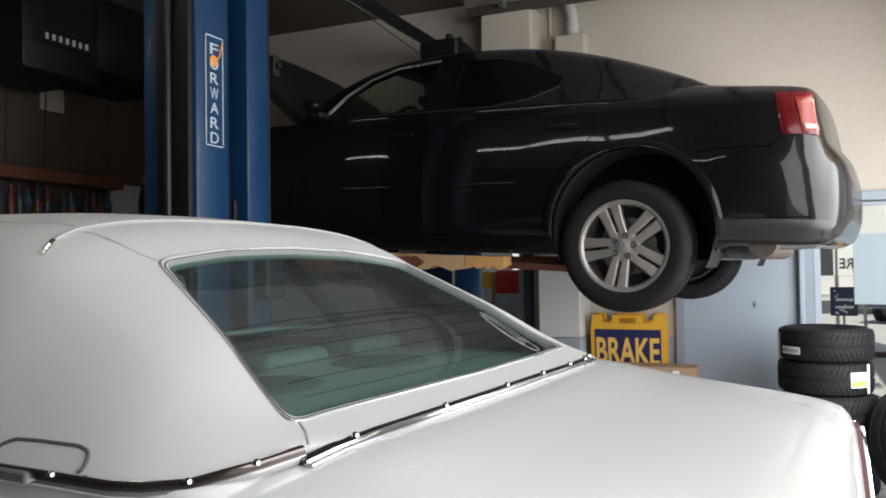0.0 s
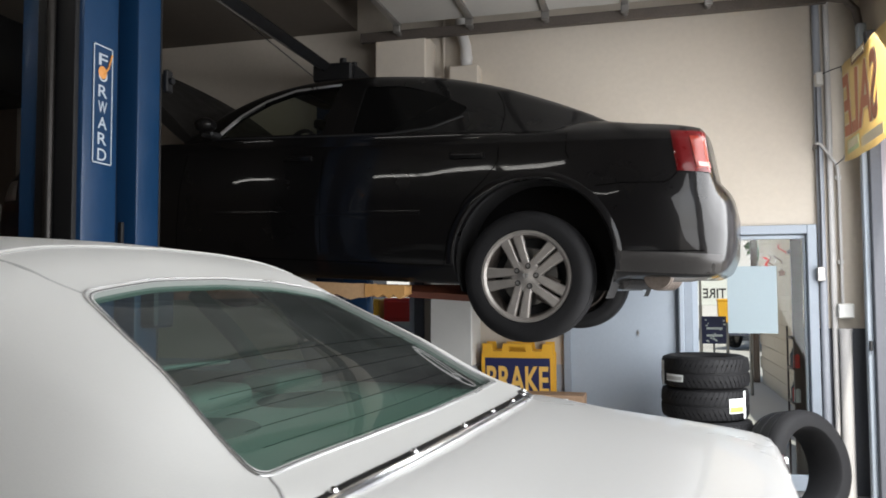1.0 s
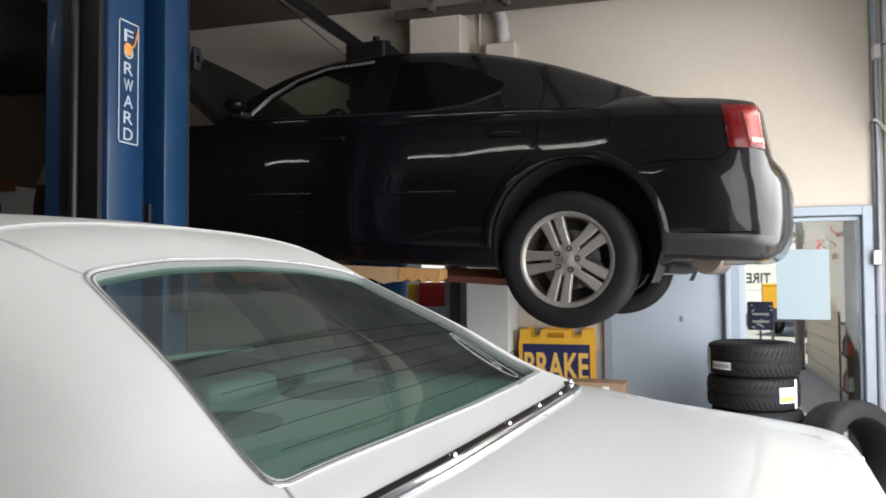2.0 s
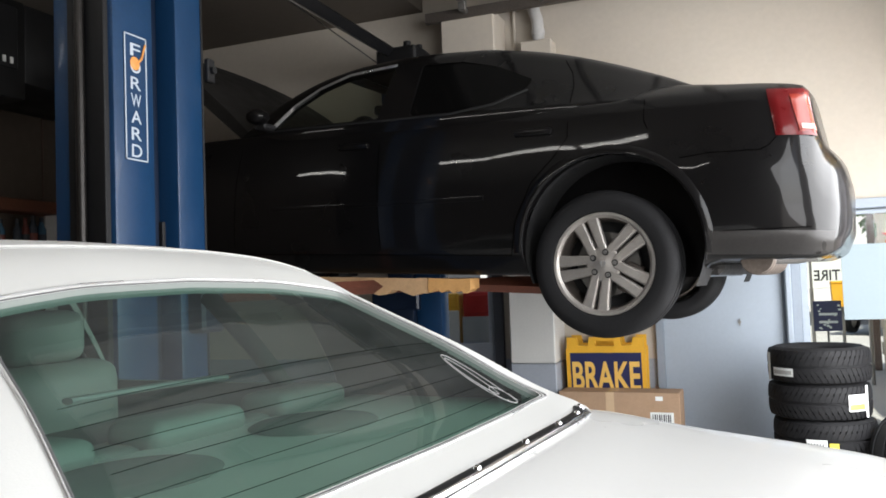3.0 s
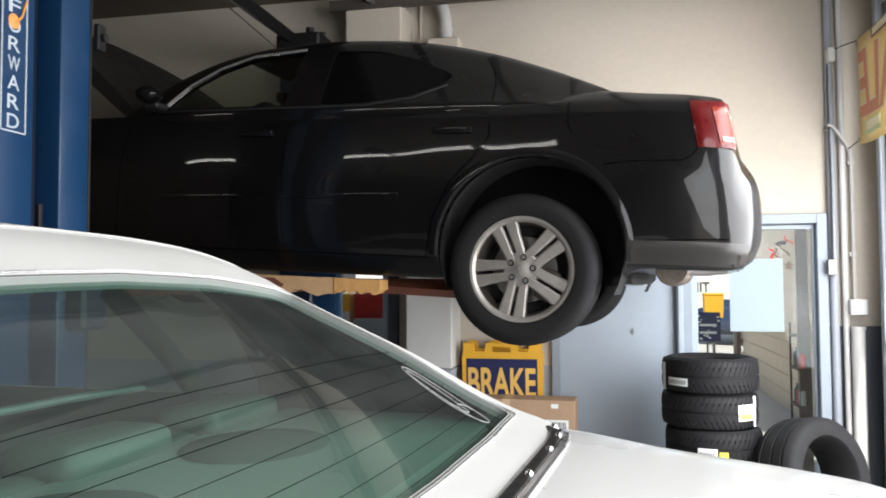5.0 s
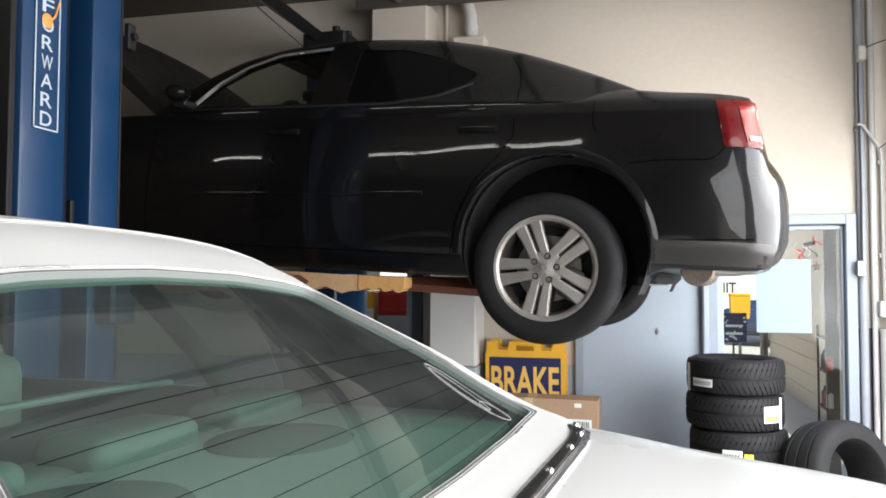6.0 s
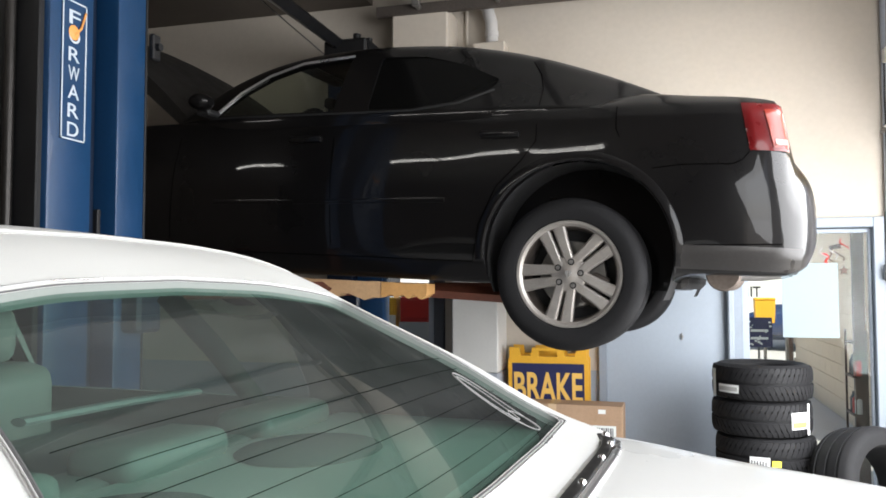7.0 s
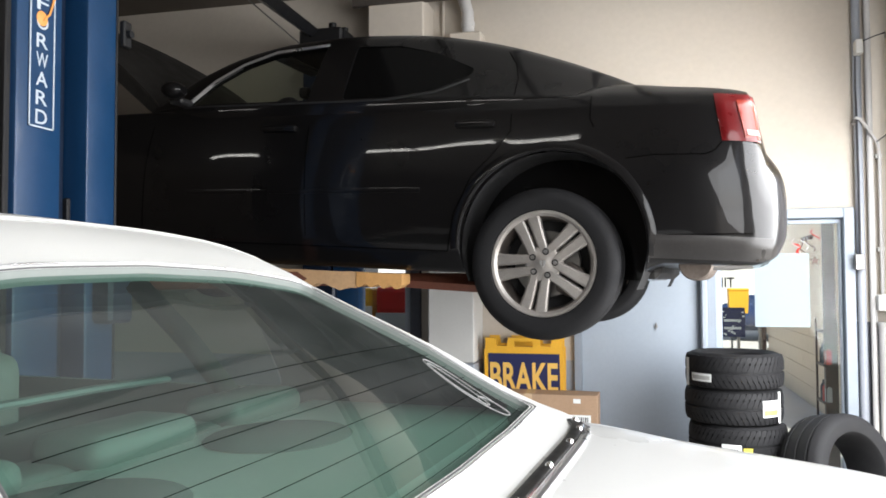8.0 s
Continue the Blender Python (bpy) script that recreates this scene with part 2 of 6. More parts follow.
def glass(name, color, rough=0.0, dust_haze=0.0, gloss=1.0):
    m = bpy.data.materials.new(name)
    m.use_nodes = True
    nt = m.node_tree
    nt.nodes.remove(nt.nodes["Principled BSDF"])
    tr = nt.nodes.new("ShaderNodeBsdfTransparent")
    tr.inputs[0].default_value = (*color, 1)
    gl = nt.nodes.new("ShaderNodeBsdfGlossy")
    gl.inputs["Roughness"].default_value = rough
    gl.inputs["Color"].default_value = (0.95, 0.97, 0.96, 1)
    lw = nt.nodes.new("ShaderNodeLayerWeight")
    lw.inputs[0].default_value = 0.5
    pw = nt.nodes.new("ShaderNodeMath")
    pw.operation = "POWER"
    pw.inputs[1].default_value = 5.0
    nt.links.new(lw.outputs["Facing"], pw.inputs[0])
    fr = nt.nodes.new("ShaderNodeMath")
    fr.operation = "MULTIPLY_ADD"
    fr.inputs[1].default_value, fr.inputs[2].default_value = 0.93 * gloss, 0.055 * gloss
    nt.links.new(pw.outputs[0], fr.inputs[0])
    mx = nt.nodes.new("ShaderNodeMixShader")
    nt.links.new(fr.outputs[0], mx.inputs[0])
    nt.links.new(tr.outputs[0], mx.inputs[1])
    nt.links.new(gl.outputs[0], mx.inputs[2])
    last = mx
    if dust_haze:
        # pale film: thin dust, plus the milky haze of reflections as colour
        df = nt.nodes.new("ShaderNodeBsdfDiffuse")
        df.inputs[0].default_value = (0.62, 0.64, 0.63, 1)
        ns = nt.nodes.new("ShaderNodeTexNoise")
        ns.inputs["Scale"].default_value = 5.0
        ns.inputs["Detail"].default_value = 6.0
        am = nt.nodes.new("ShaderNodeMath")
        am.operation = "MULTIPLY"
        am.inputs[1].default_value = dust_haze * 2
        nt.links.new(ns.outputs["Fac"], am.inputs[0])
        last = nt.nodes.new("ShaderNodeMixShader")
        nt.links.new(am.outputs[0], last.inputs[0])
        nt.links.new(mx.outputs[0], last.inputs[1])
        nt.links.new(df.outputs[0], last.inputs[2])
    nt.links.new(last.outputs[0], nt.nodes["Material Output"].inputs[0])
    return m


G_GREEN = glass("green_tinted_glass", (0.41, 0.58, 0.52), dust_haze=0.036)
G_CABIN = glass("pale_green_glass", (0.80, 0.90, 0.85))
G_CLEAR = glass("clear_glass", (0.90, 0.93, 0.92), gloss=0.2)
G_SIDE = glass("car_side_glass", (0.84, 0.88, 0.82))
G_DARK = mat("dark_privacy_glass", (0.004, 0.004, 0.004), 0.12, var=0.0, spec=0.12)

# ---- building helpers ----


def bm_new():
    return bmesh.new()


def mesh_object(name, bm, material, angle=35):
    me = bpy.data.meshes.new(name)
    bmesh.ops.recalc_face_normals(bm, faces=bm.faces)
    bm.to_mesh(me)
    bm.free()
    if material:
        me.materials.append(material)
    for p in me.polygons:
        p.use_smooth = True
    me.set_sharp_from_angle(angle=radians(angle))
    return new(name, me)


def part(name, bm, material, parent=None, label="", angle=35):
    ob = mesh_object(name, bm, material, angle)
    ob.parent = parent
    if label:
        ob["label"] = label
    return ob


def thing(name, label, category, m=None, group="", kind=""):
    ob = new(name)
    ob.empty_display_size = 0.1
    if m is not None:
        ob.matrix_basis = m
    return tagged(ob, label, category, group, kind)


def solo(name, bm, material, label, category, m=None, group="", kind="", angle=35):
    ob = mesh_object(name, bm, material, angle)
    if m is not None:
        ob.matrix_basis = m
    return tagged(ob, label, category, group, kind)


def box(bm, x0, x1, y0, y1, z0, z1, bevel=0.0, m=None, seg=1):
    vs = [bm.verts.new((x, y, z)) for x in (x0, x1) for y in (y0, y1) for z in (z0, z1)]
    idx = [(0, 1, 3, 2), (4, 6, 7, 5), (0, 4, 5, 1), (2, 3, 7, 6), (0, 2, 6, 4), (1, 5, 7, 3)]
    fs = [bm.faces.new([vs[i] for i in f]) for f in idx]
    if bevel:
        es = list({e for f in fs for e in f.edges})
        r = bmesh.ops.bevel(bm, geom=es, offset=bevel, segments=seg, affect="EDGES", profile=0.5)
        vs = list({v for f in r["faces"] for v in f.verts} | {v for v in vs if v.is_valid})
    if m is not None:
        bmesh.ops.transform(bm, matrix=m, verts=[v for v in vs if v.is_valid])
    return bm


def loft(bm, rings, cap=True, closed=True):
    """Skin over rings, each a list of points of one length."""
    vv = [[bm.verts.new(p) for p in r] for r in rings]
    n = len(rings[0])
    for a, b in zip(vv[:-1], vv[1:]):
        for i in range(n if closed else n - 1):
            j = (i + 1) % n
            bm.faces.new((a[i], a[j], b[j], b[i]))
    if cap:
        bm.faces.new(vv[0])
        bm.faces.new(vv[-1][::-1])
    return bm


def tube(bm, pts, r, n=10, flat=None, cap=True):
    """A pipe along points; flat=(u, v) gives an elliptic section."""
    pts = [Vector(p) for p in pts]
    rings, prev = [], None
    for i, p in enumerate(pts):
        d = (pts[min(i + 1, len(pts) - 1)] - pts[max(i - 1, 0)]).normalized()
        up = Vector((0, 0, 1)) if abs(d.z) < 0.95 else Vector((1, 0, 0))
        a = d.cross(up).normalized()
        if prev is not None and a.dot(prev) < 0:
            a = -a
        prev = a
        b = a.cross(d).normalized()
        ru, rv = flat if flat else (r, r)
        rings.append([p + a * ru * math.cos(2 * math.pi * k / n) + b * rv * math.sin(2 * math.pi * k / n) for k in range(n)])
    return loft(bm, rings, cap)


def cyl(bm, p0, p1, r0, r1=None, n=20):
    p0, p1 = Vector(p0), Vector(p1)
    d = (p1 - p0).normalized()
    up = Vector((0, 0, 1)) if abs(d.z) < 0.95 else Vector((1, 0, 0))
    a = d.cross(up).normalized()
    b = a.cross(d)
    r1 = r0 if r1 is None else r1
    rings = [[p + a * r * math.cos(2 * math.pi * k / n) + b * r * math.sin(2 * math.pi * k / n) for k in range(n)]
             for p, r in ((p0, r0), (p1, r1))]
    return loft(bm, rings)


def lathe(bm, prof, n=48, axis="y", closed=False):
    """Turns (radius, along) pairs round an axis."""
    rings = []
    for k in range(n):
        a = 2 * math.pi * k / n
        c, s = math.cos(a), math.sin(a)
        if axis == "y":
            rings.append([(r * c, h, r * s) for r, h in prof])
        else:
            rings.append([(r * c, r * s, h) for r, h in prof])
    vv = [[bm.verts.new(p) for p in r] for r in rings]
    m = len(prof)
    for k in range(n):
        a, b = vv[k], vv[(k + 1) % n]
        for i in range(m if closed else m - 1):
            j = (i + 1) % m
            bm.faces.new((a[i], b[i], b[j], a[j]))
    return bm


def prism(bm, outline, lo, hi, axis="z"):
    """A solid with that outline, from lo to hi along the axis."""
    def at(u, v, h):
        return {"z": (u, v, h), "y": (u, h, v), "x": (h, u, v)}[axis]
    return loft(bm, [[at(u, v, lo) for u, v in outline], [at(u, v, hi) for u, v in outline]])


def rounded(points, r, seg=4):
    """Rounds the corners of an outline."""
    out, n = [], len(points)
    for i in range(n):
        p, a, b = Vector(points[i]), Vector(points[i - 1]), Vector(points[(i + 1) % n])
        k = min(r, (a - p).length * 0.45, (b - p).length * 0.45)
        s, e = p + (a - p).normalized() * k, p + (b - p).normalized() * k
        for j in range(seg + 1):
            t = j / seg
            out.append(tuple(s * (1 - t) ** 2 + p * 2 * t * (1 - t) + e * t * t))
    return out


def cut(ob, cutters):
    """Takes solids away from a mesh object."""
    obs = []
    for bm in cutters:
        c = mesh_object("cutter", bm, None)
        obs.append(c)
        md = ob.modifiers.new("cut", "BOOLEAN")
        md.operation, md.solver, md.object = "DIFFERENCE", "EXACT", c
    bpy.context.view_layer.update()
    dg = bpy.context.evaluated_depsgraph_get()
    me = bpy.data.meshes.new_from_object(ob.evaluated_get(dg))
    ob.modifiers.clear()
    ob.data = me
    for c in obs:
        bpy.data.objects.remove(c)
    me.set_sharp_from_angle(angle=radians(30))
    return ob


def text_mesh(body, size, depth=0.002, bold=0.0):
    """Lettering as a bmesh, standing in the xz plane and read from -y, its corner at the origin."""
    cu = bpy.data.curves.new("lettering", "FONT")
    cu.body, cu.size, cu.extrude, cu.offset = body, size, depth, bold
    ob = new("lettering", cu)
    bpy.context.view_layer.update()
    me = bpy.data.meshes.new_from_object(ob.evaluated_get(bpy.context.evaluated_depsgraph_get()))
    bm = bm_new()
    bm.from_mesh(me)
    bpy.data.objects.remove(ob)
    bpy.data.curves.remove(cu)
    bpy.data.meshes.remove(me)
    xs = [v.co.x for v in bm.verts]
    ys = [v.co.y for v in bm.verts]
    bmesh.ops.translate(bm, verts=bm.verts, vec=(-min(xs), -min(ys), 0))
    bmesh.ops.transform(bm, matrix=pose(0, 0, 0, 90, 0, 0), verts=bm.verts)
    return bm, max(xs) - min(xs), max(ys) - min(ys)


def interp(x, xs, ys):
    return float(np.interp(x, xs, ys))


def smooth_curve(xs, ys):
    """Monotone cubic through the points."""
    xs, ys = np.array(xs, float), np.array(ys, float)
    d = np.diff(ys) / np.diff(xs)
    m = np.concatenate([[d[0]], np.where(d[:-1] * d[1:] > 0, 2 * d[:-1] * d[1:] / (d[:-1] + d[1:] + 1e-12), 0), [d[-1]]])

    def f(x):
        x = min(max(x, xs[0]), xs[-1])
        i = int(min(max(np.searchsorted(xs, x) - 1, 0), len(xs) - 2))
        h = xs[i + 1] - xs[i]
        t = (x - xs[i]) / h
        return float((2 * t ** 3 - 3 * t ** 2 + 1) * ys[i] + (t ** 3 - 2 * t ** 2 + t) * h * m[i]
                     + (-2 * t ** 3 + 3 * t ** 2) * ys[i + 1] + (t ** 3 - t ** 2) * h * m[i + 1])
    return f

# ---- the shop ----


YW = 6.75      # face of the far wall
XR = 0.85      # face of the wall with the roll-up doors
XL = -6.95     # face of the side wall


def structure(name, bm, material, label, category, angle=35):
    return solo(name, bm, material, label, category, kind="structure", angle=angle)


def build_shell():
    bm = bm_new()
    box(bm, -400, 400, -400, 400, -0.4, -0.03)
    structure("ground", bm, M_GROUND, "pale sunlit concrete paving around the workshop", "ground")
    bm = bm_new()
    box(bm, XL, XR + 0.2, -6, YW + 0.05, -0.03, 0.0)
    structure("floor", bm, M_FLOOR, "worn grey concrete workshop floor with oil stains", "floor")
    # far wall with three openings: half-glazed door, steel door, glazed door
    bm = bm_new()
    spans = [(XL - 0.2, -3.62), (-2.66, -1.46), (-0.52, -0.47), (0.47, XR + 0.2)]
    for a, b in spans:
        box(bm, a, b, YW, YW + 0.2, 0.95, 4.5)
    for a, b in [(-3.62, -2.66), (-1.46, -0.52), (-0.47, 0.47)]:
        box(bm, a, b, YW, YW + 0.2, 2.06, 4.5)
    structure("wall_north", bm, M_BEIGE, "beige painted block wall above the workshop doors", "wall")
    bm = bm_new()
    for a, b in spans[:3]:
        box(bm, a, b, YW - 0.003, YW + 0.2, 0.0, 0.95)
    structure("wall_base", bm, M_GREYWALL, "grey painted lower band of the workshop wall", "wall")
    bm = bm_new()
    box(bm, 0.47, XR, YW - 0.003, YW + 0.2, 0.0, 1.26)
    structure("wall_corner_base", bm, M_DARKPAINT, "dark grey painted lower wall beside the doorway", "wall")
    # side wall
    bm = bm_new()
    box(bm, XL - 0.2, XL, -6, YW, 0, 4.5)
    structure("wall_west", bm, M_LEFTWALL, "dim brown board wall behind the lift", "wall")
    bm = bm_new()
    for y in (4.2, 4.95, 5.35, 6.1):
        box(bm, XL, XL + 0.012, y - 0.008, y + 0.008, 0, 4.0)
    structure("trim", bm, M_BROWNFRAME, "dark vertical joint strips on the board wall", "trim")
    # wall with the roll-up doors
    bm = bm_new()
    box(bm, XR, XR + 0.2, 2.45, 2.95, 0, 4.5)
    box(bm, XR, XR + 0.2, -6, -1.7, 0, 4.5)
    box(bm, XR, XR + 0.2, 6.42, YW, 1.26, 4.5)
    box(bm, XR, XR + 0.2, -1.7, 2.45, 3.4, 4.5)
    box(bm, XR, XR + 0.2, 2.95, 6.42, 3.4, 4.5)
    structure("wall_east", bm, M_BEIGE, "beige front wall around the open roll-up doorways", "wall")
    bm = bm_new()
    box(bm, XR, XR + 0.2, 6.42, YW, 0, 1.26)
    structure("wall_east_base", bm, M_DARKPAINT, "dark painted base of the doorway jamb", "wall")
    p = thing("wall_jamb", "pale lavender painted jamb of the open doorway, chipped white", "wall", kind="structure")
    bm = bm_new()
    box(bm, XR + 0.004, XR + 0.30, 6.385, 6.417, 0.0, 3.4, 0.006)
    panel = part("panel", bm, M_LAVENDER, p)
    for x, z, w, h in ((1.022, 2.29, 0.030, 0.065), (0.995, 1.905, 0.022, 0.05), (1.055, 1.90, 0.035, 0.05), (1.03, 1.50, 0.02, 0.03)):
        bm = bm_new()
        prism(bm, rounded([(x - w, z - h * 0.4), (x - w * 0.2, z - h), (x + w, z - h * 0.6), (x + w * 0.7, z + h * 0.7), (x - w * 0.5, z + h)], 0.012, 3), 6.382, 6.3855, "y")
        part("chip", bm, M_LABEL, panel, "chipped white patch")
    # unseen wall, kept dark so the sedan's side mirrors little light
    bm = bm_new()
    box(bm, XL - 0.2, XR + 0.2, -6.2, -6, 0, 4.5)
    structure("wall_south", bm, M_LEFTWALL, "unseen dark brown wall closing the workshop", "wall")
    bm = bm_new()
    box(bm, XL - 0.2, XR + 0.2, -6.2, YW + 0.2, 4.5, 4.7)
    structure("ceiling", bm, M_CEIL, "dim board ceiling of the workshop", "ceiling")
    bm = bm_new()
    box(bm, XL, -3.28, -6, YW, 3.92, 4.0)
    box(bm, -3.36, -3.28, -6, YW, 4.0, 4.5)
    structure("ceiling_low", bm, M_CEIL, "lower brown board ceiling over the lift", "ceiling")
    # pillar beside the sign
    bm = bm_new()
    box(bm, -2.515, -2.165, 6.40, YW, 0.95, 2.5, 0.008)
    structure("pillar", bm, M_WHITEBOX, "pale painted square pillar against the wall", "pillar")
    bm = bm_new()
    box(bm, -2.518, -2.162, 6.397, YW, 0, 0.946, 0.008)
    structure("pillar_base", bm, M_GREYWALL, "grey painted base of the pillar", "pillar")


def steel_door():
    d = thing("door_1", "closed grey painted steel door in a grey frame", "door", kind="structure")
    bm = bm_new()
    box(bm, -1.40, -0.56, YW - 0.02, YW + 0.03, 0.01, 2.03, 0.003)
    leaf = part("leaf", bm, M_GREYDOOR, d)
    bm = bm_new()
    for a, b, c, e in ((-1.46, -1.40, 0, 2.06), (-0.56, -0.52, 0, 2.06), (-1.40, -0.56, 2.03, 2.06)):
        box(bm, a, b, YW - 0.04, YW + 0.1, c, e, 0.004)
    part("door_frame", bm, M_FRAME, d)
    bm = bm_new()
    cyl(bm, (-0.86, YW - 0.022, 1.215), (-0.86, YW - 0.03, 1.215), 0.012)
    box(bm, -0.864, -0.856, YW - 0.034, YW - 0.028, 1.19, 1.24, 0.002)
    part("lock", bm, M_STEEL, leaf, "small steel lock cylinder")


def glazed_door():
    d = thing("door_2", "grey framed glass door looking out to the sunlit yard", "door", kind="structure")
    bm = bm_new()
    for a, b, c, e in ((-0.50, -0.44, 0, 2.06), (0.42, 0.49, 0, 2.06), (-0.44, 0.42, 1.99, 2.06)):
        box(bm, a, b, YW - 0.05, YW + 0.12, c, e, 0.005)
    part("door_frame", bm, M_FRAME, d)
    bm = bm_new()
    for a, b, c, e in ((-0.437, -0.39, 0.01, 1.985), (0.40, 0.417, 0.01, 1.985), (-0.39, 0.40, 1.955, 1.985), (-0.39, 0.40, 0.01, 0.13)):
        box(bm, a, b, YW + 0.02, YW + 0.06, c, e, 0.004)
    part("sash", bm, M_GREYDOOR, d)
    bm = bm_new()
    box(bm, -0.39, 0.40, YW + 0.037, YW + 0.043, 0.13, 1.955)
    pane = part("pane", bm, G_CLEAR, d)
    pane.visible_shadow = False
    bm = bm_new()
    box(bm, -0.545, -0.50, YW - 0.09, YW, 0, 2.3, 0.01)
    structure("door_post", bm, M_GREYDOOR, "pale grey post between the two doors", "trim")
    # sheet of paper, star and small ornaments stuck to the pane
    bm = bm_new()
    box(bm, -0.165, 0.205, YW + 0.028, YW + 0.031, 1.215, 1.745, 0.001)
    solo("paper_sheet", bm, M_PAPER, "blank white paper sheet taped to the glass door", "paper")
    bm = bm_new()
    pts = []
    for k in range(10):
        r = 0.036 if k % 2 == 0 else 0.015
        a = math.pi / 2 + k * math.pi / 5
        pts.append((0.245 + r * math.cos(a), 1.69 + r * math.sin(a)))
    prism(bm, pts, YW + 0.027, YW + 0.034, "y")
    solo("star_ornament", bm, M_BROWNFRAME, "small dark star ornament hanging on the glass door", "ornament")
    rnd = random.Random(4)
    for k in range(7):
        bm = bm_new()
        x, z = 0.08 + 0.16 * rnd.random(), 1.80 + 0.14 * rnd.random()
        pts = [(x + 0.018 * math.sin(j * 0.9 + k) + 0.006 * j, YW + 0.028 - 0.003 * math.cos(j), z - 0.012 * j) for j in range(7)]
        tube(bm, pts, 0.004, 6)
        solo("ribbon", bm, (M_REDBOX, M_BROWNFRAME, M_WHITEBOX)[k % 3], "curled ribbon ornament hanging inside the glass door", "ornament", group="door ribbons")


def half_glazed_door():
    d = thing("door_3", "dark grey half-glazed door beside the pillar", "door", kind="structure")
    bm = bm_new()
    for a, b, c, e in ((-3.62, -3.54, 0, 2.06), (-2.74, -2.66, 0, 2.06), (-3.54, -2.74, 1.98, 2.06)):
        box(bm, a, b, YW - 0.05, YW + 0.12, c, e, 0.005)
    part("door_frame", bm, M_DARKPAINT, d)
    bm = bm_new()
    box(bm, -3.535, -2.745, YW + 0.01, YW + 0.05, 0.01, 1.08, 0.003)
    box(bm, -3.535, -3.45, YW + 0.01, YW + 0.05, 1.08, 1.975, 0.003)
    box(bm, -2.80, -2.745, YW + 0.01, YW + 0.05, 1.08, 1.975, 0.003)
    box(bm, -3.45, -2.80, YW + 0.01, YW + 0.05, 1.88, 1.975, 0.003)
    part("leaf", bm, M_GREYWALL, d)
    bm = bm_new()
    box(bm, -3.45, -2.80, YW + 0.027, YW + 0.033, 1.08, 1.88)
    p = part("pane", bm, G_CLEAR, d)
    p.visible_shadow = False


def overhead_door():
    d = thing("overhead_door", "white sectional roll-up door standing open under the ceiling", "garage door")
    xs = [-2.80, -2.18, -1.56, -0.94, -0.32, 0.30]
    for a, b in zip(xs[:-1], xs[1:]):
        bm = bm_new()
        box(bm, a + 0.006, b - 0.006, 3.02, 6.34, 3.80, 3.845, 0.006)
        s = part("door_section", bm, M_PANEL, d)
        bm = bm_new()
        box(bm, a + 0.01, a + 0.06, 3.02, 6.34, 3.775, 3.80, 0.004)
        part("stile", bm, M_STEEL, s)
        bm = bm_new()
        cyl(bm, (a + 0.03, 6.34, 3.735), (a + 0.03, 6.42, 3.735), 0.022)
        box(bm, a, a + 0.06, 6.30, 6.345, 3.72, 3.80, 0.004)
        part("roller", bm, M_STEEL, s)
    bm = bm_new()
    box(bm, -3.12, 0.55, 6.40, 6.405, 3.695, 3.765, 0.001)
    box(bm, -3.12, 0.55, 6.40, 6.45, 3.69, 3.695, 0.001)
    box(bm, -3.12, 0.55, 6.40, 6.45, 3.765, 3.77, 0.001)
    tube(bm, [(0.55, 6.425, 3.73), (0.68, 6.425, 3.70), (0.75, 6.425, 3.62), (0.77, 6.425, 3.48)], 0.03, 8)
    part("track", bm, M_RUSTY, d, "dusty steel door track")
    bm = bm_new()
    box(bm, 0.74, 0.80, 6.36, 6.43, 0, 3.5, 0.006)
    box(bm, 0.80, 0.85, 6.41, 6.46, 0, 3.45, 0.004)
    part("side_track", bm, M_FRAME, d, "grey vertical door track")
    bm = bm_new()
    box(bm, 0.775, 0.85, 6.29, 6.355, 0, 3.42, 0.005)
    part("jamb_strip", bm, M_DARKPAINT, d, "dark jamb strip")
    bm = bm_new()
    box(bm, 0.745, 0.765, 6.33, 6.36, 1.12, 1.19, 0.004)
    part("latch", bm, M_BLACKSTEEL, d, "black latch")


